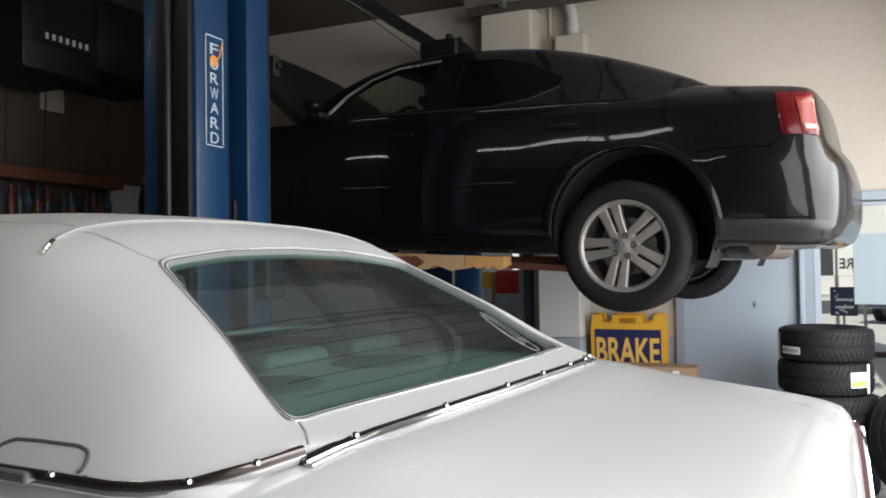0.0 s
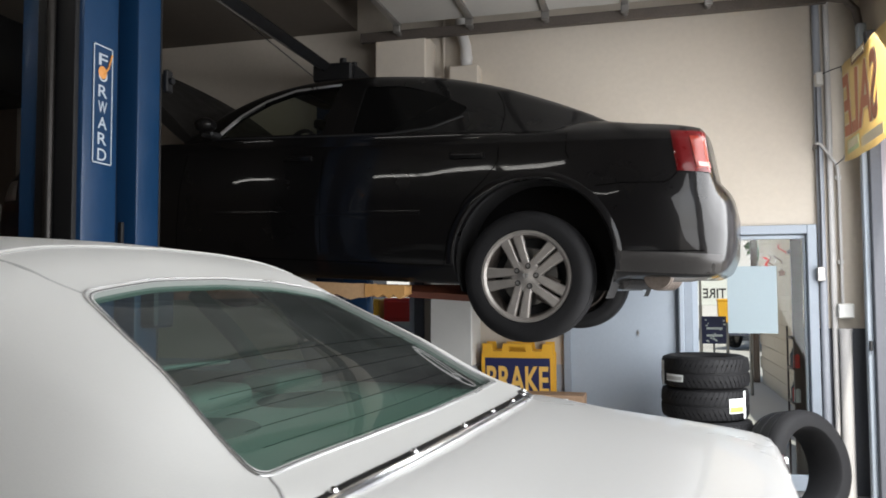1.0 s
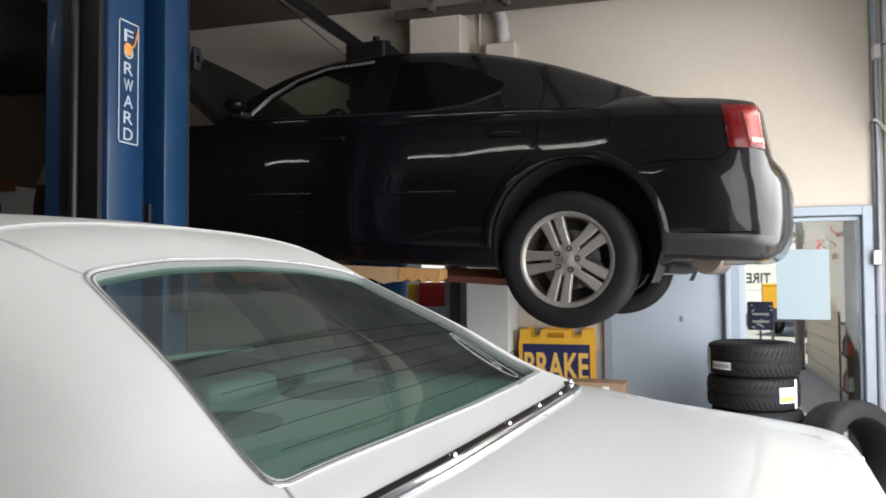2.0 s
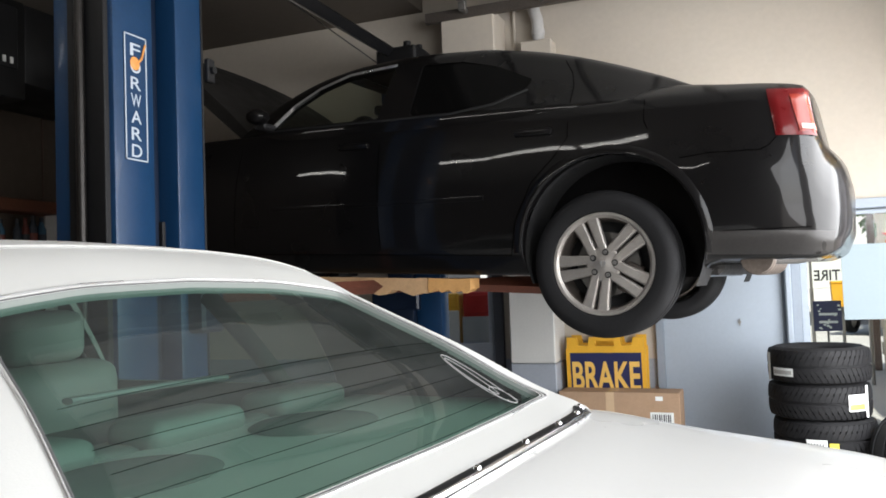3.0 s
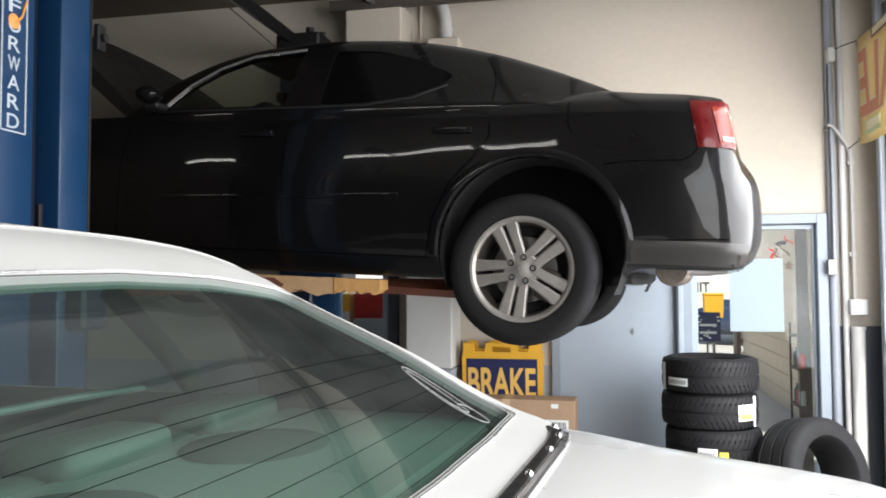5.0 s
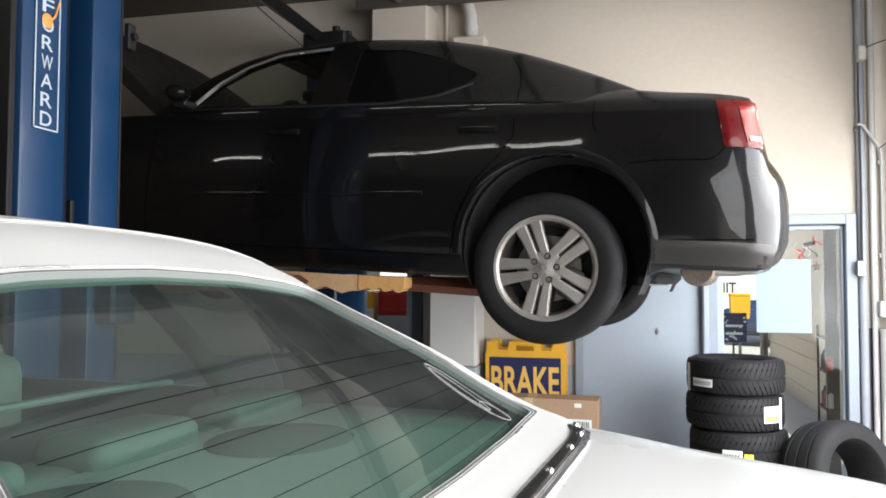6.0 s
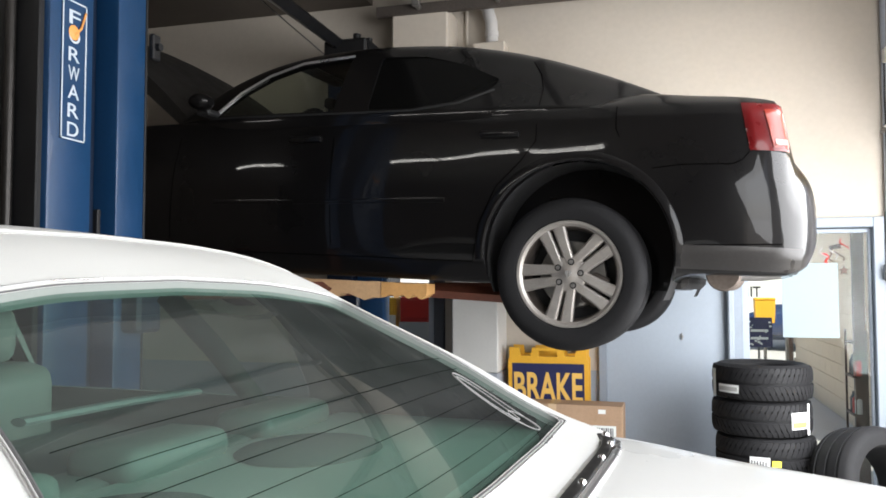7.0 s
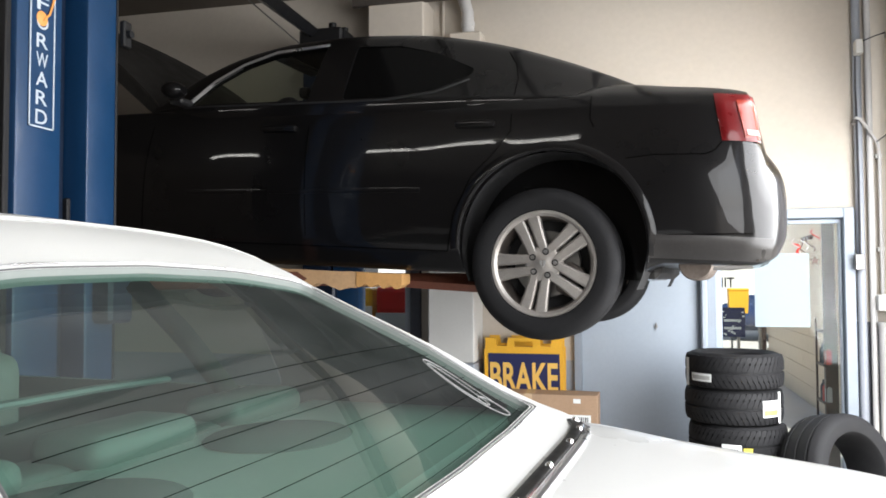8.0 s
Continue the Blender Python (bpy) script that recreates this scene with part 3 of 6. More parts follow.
def wall_fixtures():
    # tall duct box left of the white pipe
    bm = bm_new()
    box(bm, -2.997, -2.55, 6.42, YW, 2.4, 3.735, 0.01)
    solo("wall_duct", bm, M_BEIGE, "beige boxed duct on the upper wall", "duct")
    d = thing("vent_pipe", "white bent vent pipe above a wall box", "pipe")
    bm = bm_new()
    tube(bm, [(-2.30, 6.66, 4.2), (-2.30, 6.66, 3.86), (-2.285, 6.66, 3.76), (-2.255, 6.66, 3.66), (-2.25, 6.66, 3.47)], 0.048, 14)
    part("pipe", bm, M_PIPE, d)
    for z in (3.78, 3.56):
        bm = bm_new()
        cyl(bm, (-2.285 + (3.78 - z) * 0.15, 6.66, z - 0.02), (-2.285 + (3.78 - z) * 0.15, 6.66, z + 0.02), 0.054)
        part("collar", bm, M_PIPE, d)
    bm = bm_new()
    box(bm, -2.385, -2.135, 6.58, YW, 2.55, 3.48, 0.008)
    part("wall_box", bm, M_BEIGE, d)
    bm = bm_new()
    tube(bm, [(-2.47, 6.73, 4.2), (-2.47, 6.73, 2.5)], 0.012, 8)
    solo("conduit", bm, M_BEIGE, "thin painted conduit running down the wall", "conduit")
    # corner pipes
    bm = bm_new()
    tube(bm, [(0.525, 6.70, 0.0), (0.525, 6.70, 4.5)], 0.028, 14)
    solo("corner_pipe", bm, M_PIPEGREY, "dark grey vertical pipe in the wall corner", "pipe")
    bm = bm_new()
    tube(bm, [(0.60, 6.71, 0.0), (0.60, 6.71, 4.5)], 0.022, 12)
    solo("corner_pipe", bm, M_PIPE, "pale vertical pipe in the wall corner", "pipe")
    bm = bm_new()
    tube(bm, [(0.66, 6.66, 0.0), (0.66, 6.66, 1.24)], 0.045, 16)
    cyl(bm, (0.66, 6.66, 1.24), (0.66, 6.66, 1.26), 0.05)
    solo("bollard_pipe", bm, M_PIPE, "pale grey standing pipe against the dark wall base", "pipe")
    d = thing("hook_conduit", "white conduit with a bent weatherhead ending in a junction box", "conduit")
    bm = bm_new()
    tube(bm, [(0.655, 6.69, 1.44), (0.655, 6.69, 2.42), (0.645, 6.68, 2.50), (0.56, 6.64, 2.62), (0.525, 6.63, 2.665), (0.50, 6.63, 2.675), (0.48, 6.63, 2.655)], 0.011, 10)
    part("conduit", bm, M_PIPE, d)
    bm = bm_new()
    box(bm, 0.61, 0.72, 6.62, YW, 1.34, 1.45, 0.008)
    part("junction_box", bm, M_WHITEBOX, d)
    bm = bm_new()
    tube(bm, [(0.485, 6.63, 2.66), (0.475, 6.62, 2.63)], 0.016, 10)
    part("weatherhead", bm, M_STEEL, d, "dark weatherhead end")
    for z in (1.75, 2.40):
        bm = bm_new()
        box(bm, 0.635, 0.675, 6.70, YW, z, z + 0.03, 0.003)
        part("strap", bm, M_WHITEBOX, d)
    d = thing("switch_box", "small grey switch box on the door frame", "switch")
    bm = bm_new()
    box(bm, 0.47, 0.53, 6.62, 6.67, 1.62, 1.73, 0.006)
    part("case", bm, M_STEEL, d)
    bm = bm_new()
    box(bm, 0.485, 0.515, 6.612, 6.62, 1.65, 1.70, 0.003)
    part("cover", bm, M_WHITEBOX, d)
    bm = bm_new()
    tube(bm, [(0.51, 6.66, 1.73), (0.515, 6.67, 2.2), (0.51, 6.68, 2.9), (0.515, 6.68, 3.22)], 0.008, 6)
    part("cable", bm, M_INK, d)
    bm = bm_new()
    box(bm, 0.50, 0.55, 6.60, 6.68, 3.12, 3.22, 0.006)
    solo("cable_clip", bm, M_WHITEBOX, "white cable anchor on the corner pipe", "bracket")
    bm = bm_new()
    tube(bm, [(0.53, 6.62, 3.20), (0.60, 6.55, 3.215), (0.652, 6.47, 3.215)], 0.004, 6)
    solo("banner_rope", bm, M_INK, "thin rope holding the banner top to the corner pipe", "rope")
    bm = bm_new()
    tube(bm, [(0.62, 6.62, 2.50), (0.64, 6.52, 2.52), (0.652, 6.47, 2.535)], 0.004, 6)
    solo("banner_rope", bm, M_INK, "thin rope holding the banner foot to the conduit", "rope")


def banner():
    d = thing("sale_banner", "yellow cloth sale banner seen from its back, printed red", "banner")
    x, y1, y0, z0, z1 = 0.652, 6.47, 4.62, 2.50, 3.215

    def sag(u, v):
        return x + 0.014 * math.sin(u * 9) * (1 - v) + 0.008 * math.sin(u * 17 + v * 3)

    bm = bm_new()
    nu, nv = 28, 8
    rows = []
    for i in range(nu + 1):
        u = i / nu
        y = y1 + (y0 - y1) * u
        dip = -0.03 * math.sin(u * math.pi)
        rows.append([bm.verts.new((sag(u, j / nv), y, z0 + (z1 - z0) * j / nv + dip)) for j in range(nv + 1)])
    for i in range(nu):
        for j in range(nv):
            bm.faces.new((rows[i][j], rows[i + 1][j], rows[i + 1][j + 1], rows[i][j + 1]))
    cloth = part("cloth", bm, M_BANNER, d)
    md = cloth.modifiers.new("thickness", "SOLIDIFY")
    md.thickness = 0.002

    # mirrored print: the word is read from outside
    def lettering(word, size_y, width, y_from, z_from, material, off, label, bold=0.0):
        t, w, h = text_mesh(word, 1.0, 0.0005, bold)
        for v in t.verts:
            a, b = v.co.x / w, v.co.z / h
            y = y_from - (1 - a) * width
            u = (y1 - y) / (y1 - y0)
            zz = z_from + b * size_y
            v.co = (sag(u, (zz - z0) / (z1 - z0)) - off - (0.001 if v.co.y < 0 else 0), y, zz - 0.03 * math.sin(u * math.pi))
        part("lettering", t, material, d, label)

    lettering("SALE", 0.47, 0.95, 6.43, 2.66, M_BANNERCREAM, 0.008, "cream letter outline", 0.045)
    lettering("SALE", 0.45, 0.92, 6.42, 2.67, M_BANNERRED, 0.012, "faded red letters", 0.02)
    for ya, yb, za, zb, m_, nm in ((6.22, 5.92, 2.535, 2.63, M_BANNERGREEN, "patch"), (6.06, 5.72, 3.13, 3.20, M_BANNERBROWN, "patch"),
                                   (5.85, 5.35, 2.53, 2.60, M_BANNERCREAM, "patch")):
        bm = bm_new()
        ua = (y1 - (ya + yb) / 2) / (y1 - y0)
        dz = -0.03 * math.sin(ua * math.pi)
        box(bm, x - 0.034, x - 0.031, yb, ya, za + dz, zb + dz, 0.0008)
        part(nm, bm, m_, d)
    for k in range(8):
        bm = bm_new()
        y = 6.02 - k * 0.036
        box(bm, x - 0.037, x - 0.035, y - 0.022, y, 3.12, 3.165)
        part("print_bar", bm, M_BANNERCREAM, d)
    for k in range(6):
        bm = bm_new()
        y = 6.19 - k * 0.045
        box(bm, x - 0.037, x - 0.035, y - 0.03, y, 2.545, 2.60)
        part("print_bar", bm, M_BANNERCREAM, d)
    for z in (z0 + 0.03, z1 - 0.03):
        bm = bm_new()
        lathe(bm, [(0.012, -0.002), (0.018, -0.002), (0.018, 0.002), (0.012, 0.002)], 16, "y", True)
        bmesh.ops.transform(bm, matrix=pose(x - 0.012, y1 - 0.03, z, 0, 0, 90), verts=bm.verts)
        part("eyelet", bm, M_STEEL, d)


build_shell()
steel_door()
glazed_door()
half_glazed_door()
overhead_door()
wall_fixtures()
banner()

# ---- cars ----


class Skin:
    """A lofted car shell: half sections along the length, f forward, l from the middle, u up."""

    def __init__(self, half, f0, f1, n, middle):
        self.half, self.f0, self.f1, self.n, self.middle = half, f0, f1, n, middle

    def section(self, f, inset=0.0, k=7):
        pts = np.array(self.half(f), float)
        out = []
        for a, b in zip(pts[:-1], pts[1:]):
            for t in np.linspace(0, 1, k, endpoint=False):
                out.append(a * (1 - t) + b * t)
        out.append(pts[-1])
        out = np.array(out)
        for _ in range(6):
            sm = out.copy()
            sm[1:-1] = 0.25 * out[:-2] + 0.5 * out[1:-1] + 0.25 * out[2:]
            out = sm
        if inset:
            c = np.array([0, (out[0, 1] + out[-1, 1]) / 2])
            d = np.gradient(out, axis=0)
            nrm = np.stack([-d[:, 1], d[:, 0]], 1)
            nrm /= np.linalg.norm(nrm, axis=1, keepdims=True) + 1e-9
            nrm *= np.where(((c - out) * nrm).sum(1, keepdims=True) < 0, -1, 1)
            out = out + nrm * inset
            out[:, 0] = np.maximum(out[:, 0], 0)
        return out

    def solid(self, inset=0.0, a=None, b=None):
        bm = bm_new()
        fa, fb = (self.f0 if a is None else a), (self.f1 if b is None else b)
        fs = (1 - np.cos(np.linspace(0, math.pi, self.n))) / 2 * (fb - fa) + fa
        rings = []
        for f in fs:
            h = self.section(f, inset)
            ring = [(-f, self.middle + p[0], p[1]) for p in h] + [(-f, self.middle - p[0], p[1]) for p in h[-2:0:-1]]
            rings.append(ring)
        return loft(bm, rings)

    def out(self, f, u):
        """How far the side stands from the middle at height u."""
        h = self.section(f)
        i = int(np.argmax(h[:, 0]))
        up = h[i:]
        if u >= h[i, 1]:
            o = np.argsort(up[:, 1])
            return float(np.interp(u, up[o, 1], up[o, 0]))
        lo = h[:i + 1]
        o = np.argsort(lo[:, 1], kind="stable")
        return float(np.interp(u, lo[o, 1], lo[o, 0]))

    def top(self, f, l):
        h = self.section(f)
        i = int(np.argmax(h[:, 0]))
        up = h[i:][::-1]
        return float(np.interp(abs(l), up[:, 0], up[:, 1]))


def side_strip(skin, path, r, side=-1, lift=0.0, n=6, flat=None, steps=6):
    """A thin tube along (f, u) points on a side of the shell."""
    pts = []
    for (f0, u0), (f1, u1) in zip(path[:-1], path[1:]):
        for t in np.linspace(0, 1, steps, endpoint=False):
            pts.append((f0 + (f1 - f0) * t, u0 + (u1 - u0) * t))
    pts.append(path[-1])
    return tube(bm_new(), [(-f, skin.middle + side * (skin.out(f, u) + lift), u) for f, u in pts], r, n, flat)


def top_strip(skin, path, r, lift=0.0, n=6, flat=None, steps=8):
    """A thin tube along (f, l) points over the top of the shell."""
    pts = []
    for (f0, l0), (f1, l1) in zip(path[:-1], path[1:]):
        for t in np.linspace(0, 1, steps, endpoint=False):
            pts.append((f0 + (f1 - f0) * t, l0 + (l1 - l0) * t))
    pts.append(path[-1])
    return tube(bm_new(), [(-f, skin.middle + l, skin.top(f, l) + lift) for f, l in pts], r, n, flat)


def tyre_bm(R, r, w, grooves=True, n=56):
    prof = [(r, -w * 0.40), (r + 0.012, -w * 0.47), ((R + r) / 2, -w * 0.52), (R - 0.030, -w * 0.49), (R - 0.008, -w * 0.41)]
    if grooves:
        for y in (-0.26, 0.0, 0.26):
            prof += [(R, w * (y - 0.035)), (R - 0.008, w * (y - 0.03)), (R - 0.008, w * (y + 0.03)), (R, w * (y + 0.035))]
    else:
        prof += [(R, -w * 0.3), (R + 0.001, 0), (R, w * 0.3)]
    prof += [(R - 0.008, w * 0.41), (R - 0.030, w * 0.49), ((R + r) / 2, w * 0.52), (r + 0.012, w * 0.47), (r, w * 0.40)]
    return lathe(bm_new(), prof, n, "y", True)


def alloy_wheel(parent, m, flip=1):
    """Tyre with a rim of five twin spokes; the face looks to -y."""
    t = part("wheel", tyre_bm(0.355, 0.243, 0.215), M_TYRE, parent)
    t.matrix_basis = m
    bm = bm_new()
    lathe(bm, [(0.246, -0.100), (0.250, -0.092), (0.246, -0.082), (0.228, -0.078), (0.224, -0.07), (0.222, -0.086), (0.234, -0.098)], 64, "y", True)
    part("rim", bm, M_ALLOY, t)
    bm = bm_new()
    lathe(bm, [(0.226, -0.078), (0.220, -0.03), (0.215, 0.09), (0.205, 0.09), (0.208, -0.03), (0.218, -0.078)], 64, "y", True)
    part("rim_barrel", bm, M_RUSTY, t)
    for k in range(5):
        a0 = radians(115 + 72 * k)
        bm = bm_new()
        for s in (-1, 1):
            rings = []
            for rr, off, hw_, y0, y1 in ((0.045, 0.0265, 0.024, -0.094, -0.055), (0.10, 0.029, 0.0245, -0.094, -0.055), (0.16, 0.0325, 0.028, -0.090, -0.052), (0.226, 0.039, 0.034, -0.086, -0.045)):
                ring = []
                for dy, q in ((y0, 0.7), (y0 + 0.006, 1.0), (y1, 1.0), (y1, -1.0), (y0 + 0.006, -1.0), (y0, -0.7)):
                    o = s * off + q * hw_ * 0.9
                    ring.append((rr * math.cos(a0) - o * math.sin(a0), dy, rr * math.sin(a0) + o * math.cos(a0)))
                rings.append(ring)
            loft(bm, rings)
        part("spoke", bm, M_ALLOY, t)
    bm = bm_new()
    lathe(bm, [(0.0, -0.098), (0.028, -0.098), (0.034, -0.094), (0.078, -0.092), (0.086, -0.085), (0.086, -0.03), (0.0, -0.03)], 40, "y")
    part("hub", bm, M_ALLOY, t)
    bm = bm_new()
    for q in (-1, 1):
        prism(bm, [(q * 0.003, -0.016), (q * 0.015, 0.004), (q * 0.012, 0.014), (q * 0.003, 0.016)], -0.1015, -0.0975, "y")
    part("hub_emblem", bm, M_SILVER, t)
    for k in range(5):
        a = radians(115 + 36 + 72 * k)
        x, z = 0.057 * math.cos(a), 0.057 * math.sin(a)
        bm = bm_new()
        cyl(bm, (x, -0.0955, z), (x, -0.090, z), 0.0155, n=14)
        part("lug_hole", bm, M_BLACKSTEEL, t)
        bm = bm_new()
        cyl(bm, (x, -0.106, z), (x, -0.09, z), 0.0095, 0.011, n=6)
        part("lug_nut", bm, M_STEEL, t)
    bm = bm_new()
    lathe(bm, [(0.0, -0.005), (0.155, -0.005), (0.158, 0.0), (0.158, 0.018), (0.0, 0.018)], 40, "y")
    part("brake_disc", bm, M_BRAKEDISC, t)
    bm = bm_new()
    lathe(bm, [(0.0, 0.03), (0.213, 0.03), (0.213, 0.04), (0.0, 0.04)], 40, "y")
    part("backing_plate", bm, M_WELL, t)
    bm = bm_new()
    box(bm, 0.085, 0.175, -0.03, 0.05, -0.09, 0.06, 0.015, pose(0, 0, 0, 0, 25, 0), 2)
    part("caliper", bm, M_RUSTY, t)
    bm = bm_new()
    cyl(bm, (-0.235 * math.cos(radians(60)), -0.07, -0.235 * math.sin(radians(60)) + 0.012), (-0.235 * math.cos(radians(60)), -0.045, -0.235 * math.sin(radians(60)) + 0.018), 0.004, n=8)
    part("valve", bm, M_INK, t)
    return t


LC = 0.915
k_hw = smooth_curve([-1.05, -1.03, -0.98, -0.90, -0.8, -0.6, -0.3, 0, 1.2, 2.5, 3.2, 3.7, 4.0, 4.17, 4.25],
                    [0.50, 0.66, 0.78, 0.855, 0.895, 0.928, 0.945, 0.95, 0.945, 0.945, 0.94, 0.90, 0.80, 0.68, 0.52])
k_zb = smooth_curve([-1.05, -1.0, -0.9, -0.50, -0.42, 2.5, 3.5, 4.25], [0.17, 0.07, 0.03, 0.02, -0.06, -0.06, 0.0, 0.06])
k_zt = smooth_curve([-1.05, -1.02, -0.975, -0.935, -0.90, -0.85, -0.53, -0.27, -0.15, 0.0, 2.1, 2.3, 3.3, 3.8, 4.07, 4.25],
                    [0.40, 0.50, 0.555, 0.60, 0.80, 0.868, 0.905, 0.94, 0.90, 0.73, 0.73, 0.74, 0.70, 0.64, 0.56, 0.36])
k_zs = smooth_curve([-1.05, -1.0, -0.93, -0.90, -0.84, -0.6, -0.2, 0.6, 2.2, 2.6, 3.2, 3.8, 4.07, 4.25],
                    [0.33, 0.43, 0.53, 0.70, 0.775, 0.79, 0.79, 0.785, 0.785, 0.78, 0.74, 0.66, 0.55, 0.33])


def sedan_half(f):
    hw, zb, zt, zs = k_hw(f), k_zb(f), k_zt(f), k_zs(f)
    h = zs - zb
    top = max(zt, zs - 0.06)
    return [(0, zb), (hw - 0.22, zb), (hw - 0.075, zb), (hw - 0.045, zb + 0.06 * h), (hw - 0.012, zb + 0.13 * h), (hw - 0.001, zb + 0.28 * h),
            (hw, zb + 0.42 * h), (hw - 0.004, zb + 0.56 * h), (hw - 0.020, zb + 0.70 * h), (hw - 0.038, zb + 0.82 * h), (hw - 0.058, zb + 0.93 * h), (hw - 0.085, zs),
            (hw * 0.80, zs + 0.45 * (top - zs) + 0.004), (hw * 0.45, zs + 0.9 * (top - zs)), (0, top)]


g_zt = smooth_curve([-0.36, -0.24, 0.0, 0.29, 0.5, 0.8, 1.15, 1.5, 1.8, 2.05, 2.25, 2.4], [0.90, 0.952, 1.045, 1.137, 1.185, 1.227, 1.240, 1.222, 1.168, 1.075, 0.96, 0.85])
g_hb = smooth_curve([-0.36, -0.2, 0.1, 0.6, 1.9, 2.2, 2.4], [0.70, 0.80, 0.86, 0.885, 0.885, 0.86, 0.80])
g_ht = smooth_curve([-0.36, 0.0, 0.5, 1.2, 1.8, 2.4], [0.58, 0.62, 0.65, 0.67, 0.68, 0.69])


def cabin_half(f):
    zt, hb, ht = g_zt(f), g_hb(f), g_ht(f)
    h = max(zt - 0.79, 0.03)
    return [(0, 0.66), (hb, 0.66), (hb, 0.79), (hb - 0.02, 0.79 + 0.08 * h), (ht + (hb - ht) * 0.48 + 0.012, 0.79 + 0.50 * h), (ht + 0.035, 0.79 + 0.84 * h),
            (ht - 0.04, 0.79 + 0.945 * h), (ht * 0.5, 0.79 + 0.99 * h), (0, zt)]


def inner_half(half, low, thick=0.036, side=0.945):
    """The hollow of a shell with that half section."""
    def f_(f):
        pts = half(f)
        top = pts[-1][1]
        k = (top - thick - low) / (top - pts[0][1])
        return [(l * side, low + (u - pts[0][1]) * k) for l, u in pts]
    return f_


def cyl_cutter(f, u, l0, l1, r):
    return cyl(bm_new(), (-f, l0, u), (-f, l1, u), r, n=72)


def flip(outline):
    return [(-a, b) for a, b in outline]


def black_sedan():
    car = thing("black_sedan", "glossy black four-door sedan raised on the lift, hood open", "car", pose(-1.412, 4.308, 1.635, 0, 2.9, -7))
    body_skin = Skin(sedan_half, -1.05, 4.25, 90, LC)
    cab_skin = Skin(cabin_half, -0.36, 2.4, 60, LC)
    body = mesh_object("body", body_skin.solid(), M_CARBLACK)
    cuts = []
    for f in (-0.03, 3.05):
        for l0, l1 in ((-0.3, 0.30), (1.53, 2.2)):
            cuts.append(cyl_cutter(f, 0.085, l0, l1, 0.44))
            cuts.append(box(bm_new(), -f - 0.40, -f + 0.40, l0, l1, -0.4, 0.085))
    cut(body, cuts)
    body.parent = car
    cabin = mesh_object("cabin", cab_skin.solid(), M_CARBLACK)
    front = rounded([(2.10, 0.81), (1.96, 0.945), (1.80, 1.04), (1.60, 1.105), (1.285, 1.13), (1.315, 0.81)], 0.02)
    rear = rounded([(1.11, 0.81), (1.105, 1.125), (0.85, 1.115), (0.62, 1.055), (0.41, 0.955), (0.45, 0.905), (0.62, 0.84), (0.85, 0.81)], 0.025)
    wind = [(1.66, -0.54), (1.66, 0.54), (2.45, 0.68), (2.45, -0.68)]
    inner = Skin(inner_half(cabin_half, 0.70), -0.22, 2.34, 50, LC)
    cut(cabin, [inner.solid(), prism(bm_new(), [(-f, LC + l) for f, l in wind], 0.79, 1.6, "z"), prism(bm_new(), flip(front), -0.5, 2.4, "y"), prism(bm_new(), flip(rear), -0.5, 2.4, "y")])
    cabin.parent = car
    def flat_out(f, u):
        p, q, r = cab_skin.out(0.60, 0.86), cab_skin.out(1.05, 0.86), cab_skin.out(0.90, 1.09)
        k = (q - p) / 0.45
        return p + k * (f - 0.60) + (r - p - k * 0.30) / 0.23 * (u - 0.86) + 0.004

    for name, outline, g in (("front_window", front, G_SIDE), ("rear_window", rear, G_DARK)):
        side_out = cab_skin.out if name == "front_window" else flat_out
        for side in (-1, 1):
            bm = bm_new()
            vs = [bm.verts.new((-f, LC + side * (side_out(f, u) - 0.014), u)) for f, u in outline]
            mf, mu = sum(f for f, _ in outline) / len(outline), sum(u for _, u in outline) / len(outline)
            c = bm.verts.new((-mf, LC + side * (side_out(mf, mu) - 0.014), mu))
            for a, b in zip(vs, vs[1:] + vs[:1]):
                bm.faces.new((a, b, c))
            part(name, bm, g, car)
    for nm, f0, f1, wa, wb in (("windshield", 1.62, 2.32, 0.52, 0.66), ("back_glass", -0.26, 0.36, 0.52, 0.50)):
        bm = bm_new()
        rows = [[bm.verts.new((-(f0 + (f1 - f0) * i / 12), LC + q * (wa + (wb - wa) * i / 12), cab_skin.top(f0 + (f1 - f0) * i / 12, q * (wa + (wb - wa) * i / 12)) + 0.004)) for q in np.linspace(-1, 1, 13)] for i in range(13)]
        for a, b in zip(rows[:-1], rows[1:]):
            for i in range(12):
                bm.faces.new((a[i], a[i + 1], b[i + 1], b[i]))
        part(nm, bm, G_SIDE if nm == "windshield" else mat(nm + "_glass", (0.012, 0.014, 0.014), 0.03, var=0.0, coat=1.0), car)
    part("window_trim", side_strip(cab_skin, [(2.11, 0.80), (1.965, 0.952), (1.80, 1.052), (1.60, 1.118), (1.28, 1.142)], 0.006, lift=-0.001, flat=(0.005, 0.012)), M_SILVER, car, "pale inner edge of the front window")
    part("belt_strip", side_strip(cab_skin, [(2.12, 0.795), (1.3, 0.795), (0.85, 0.797), (0.60, 0.83), (0.43, 0.90)], 0.006, lift=0.0), M_BLACKPLASTIC, car)
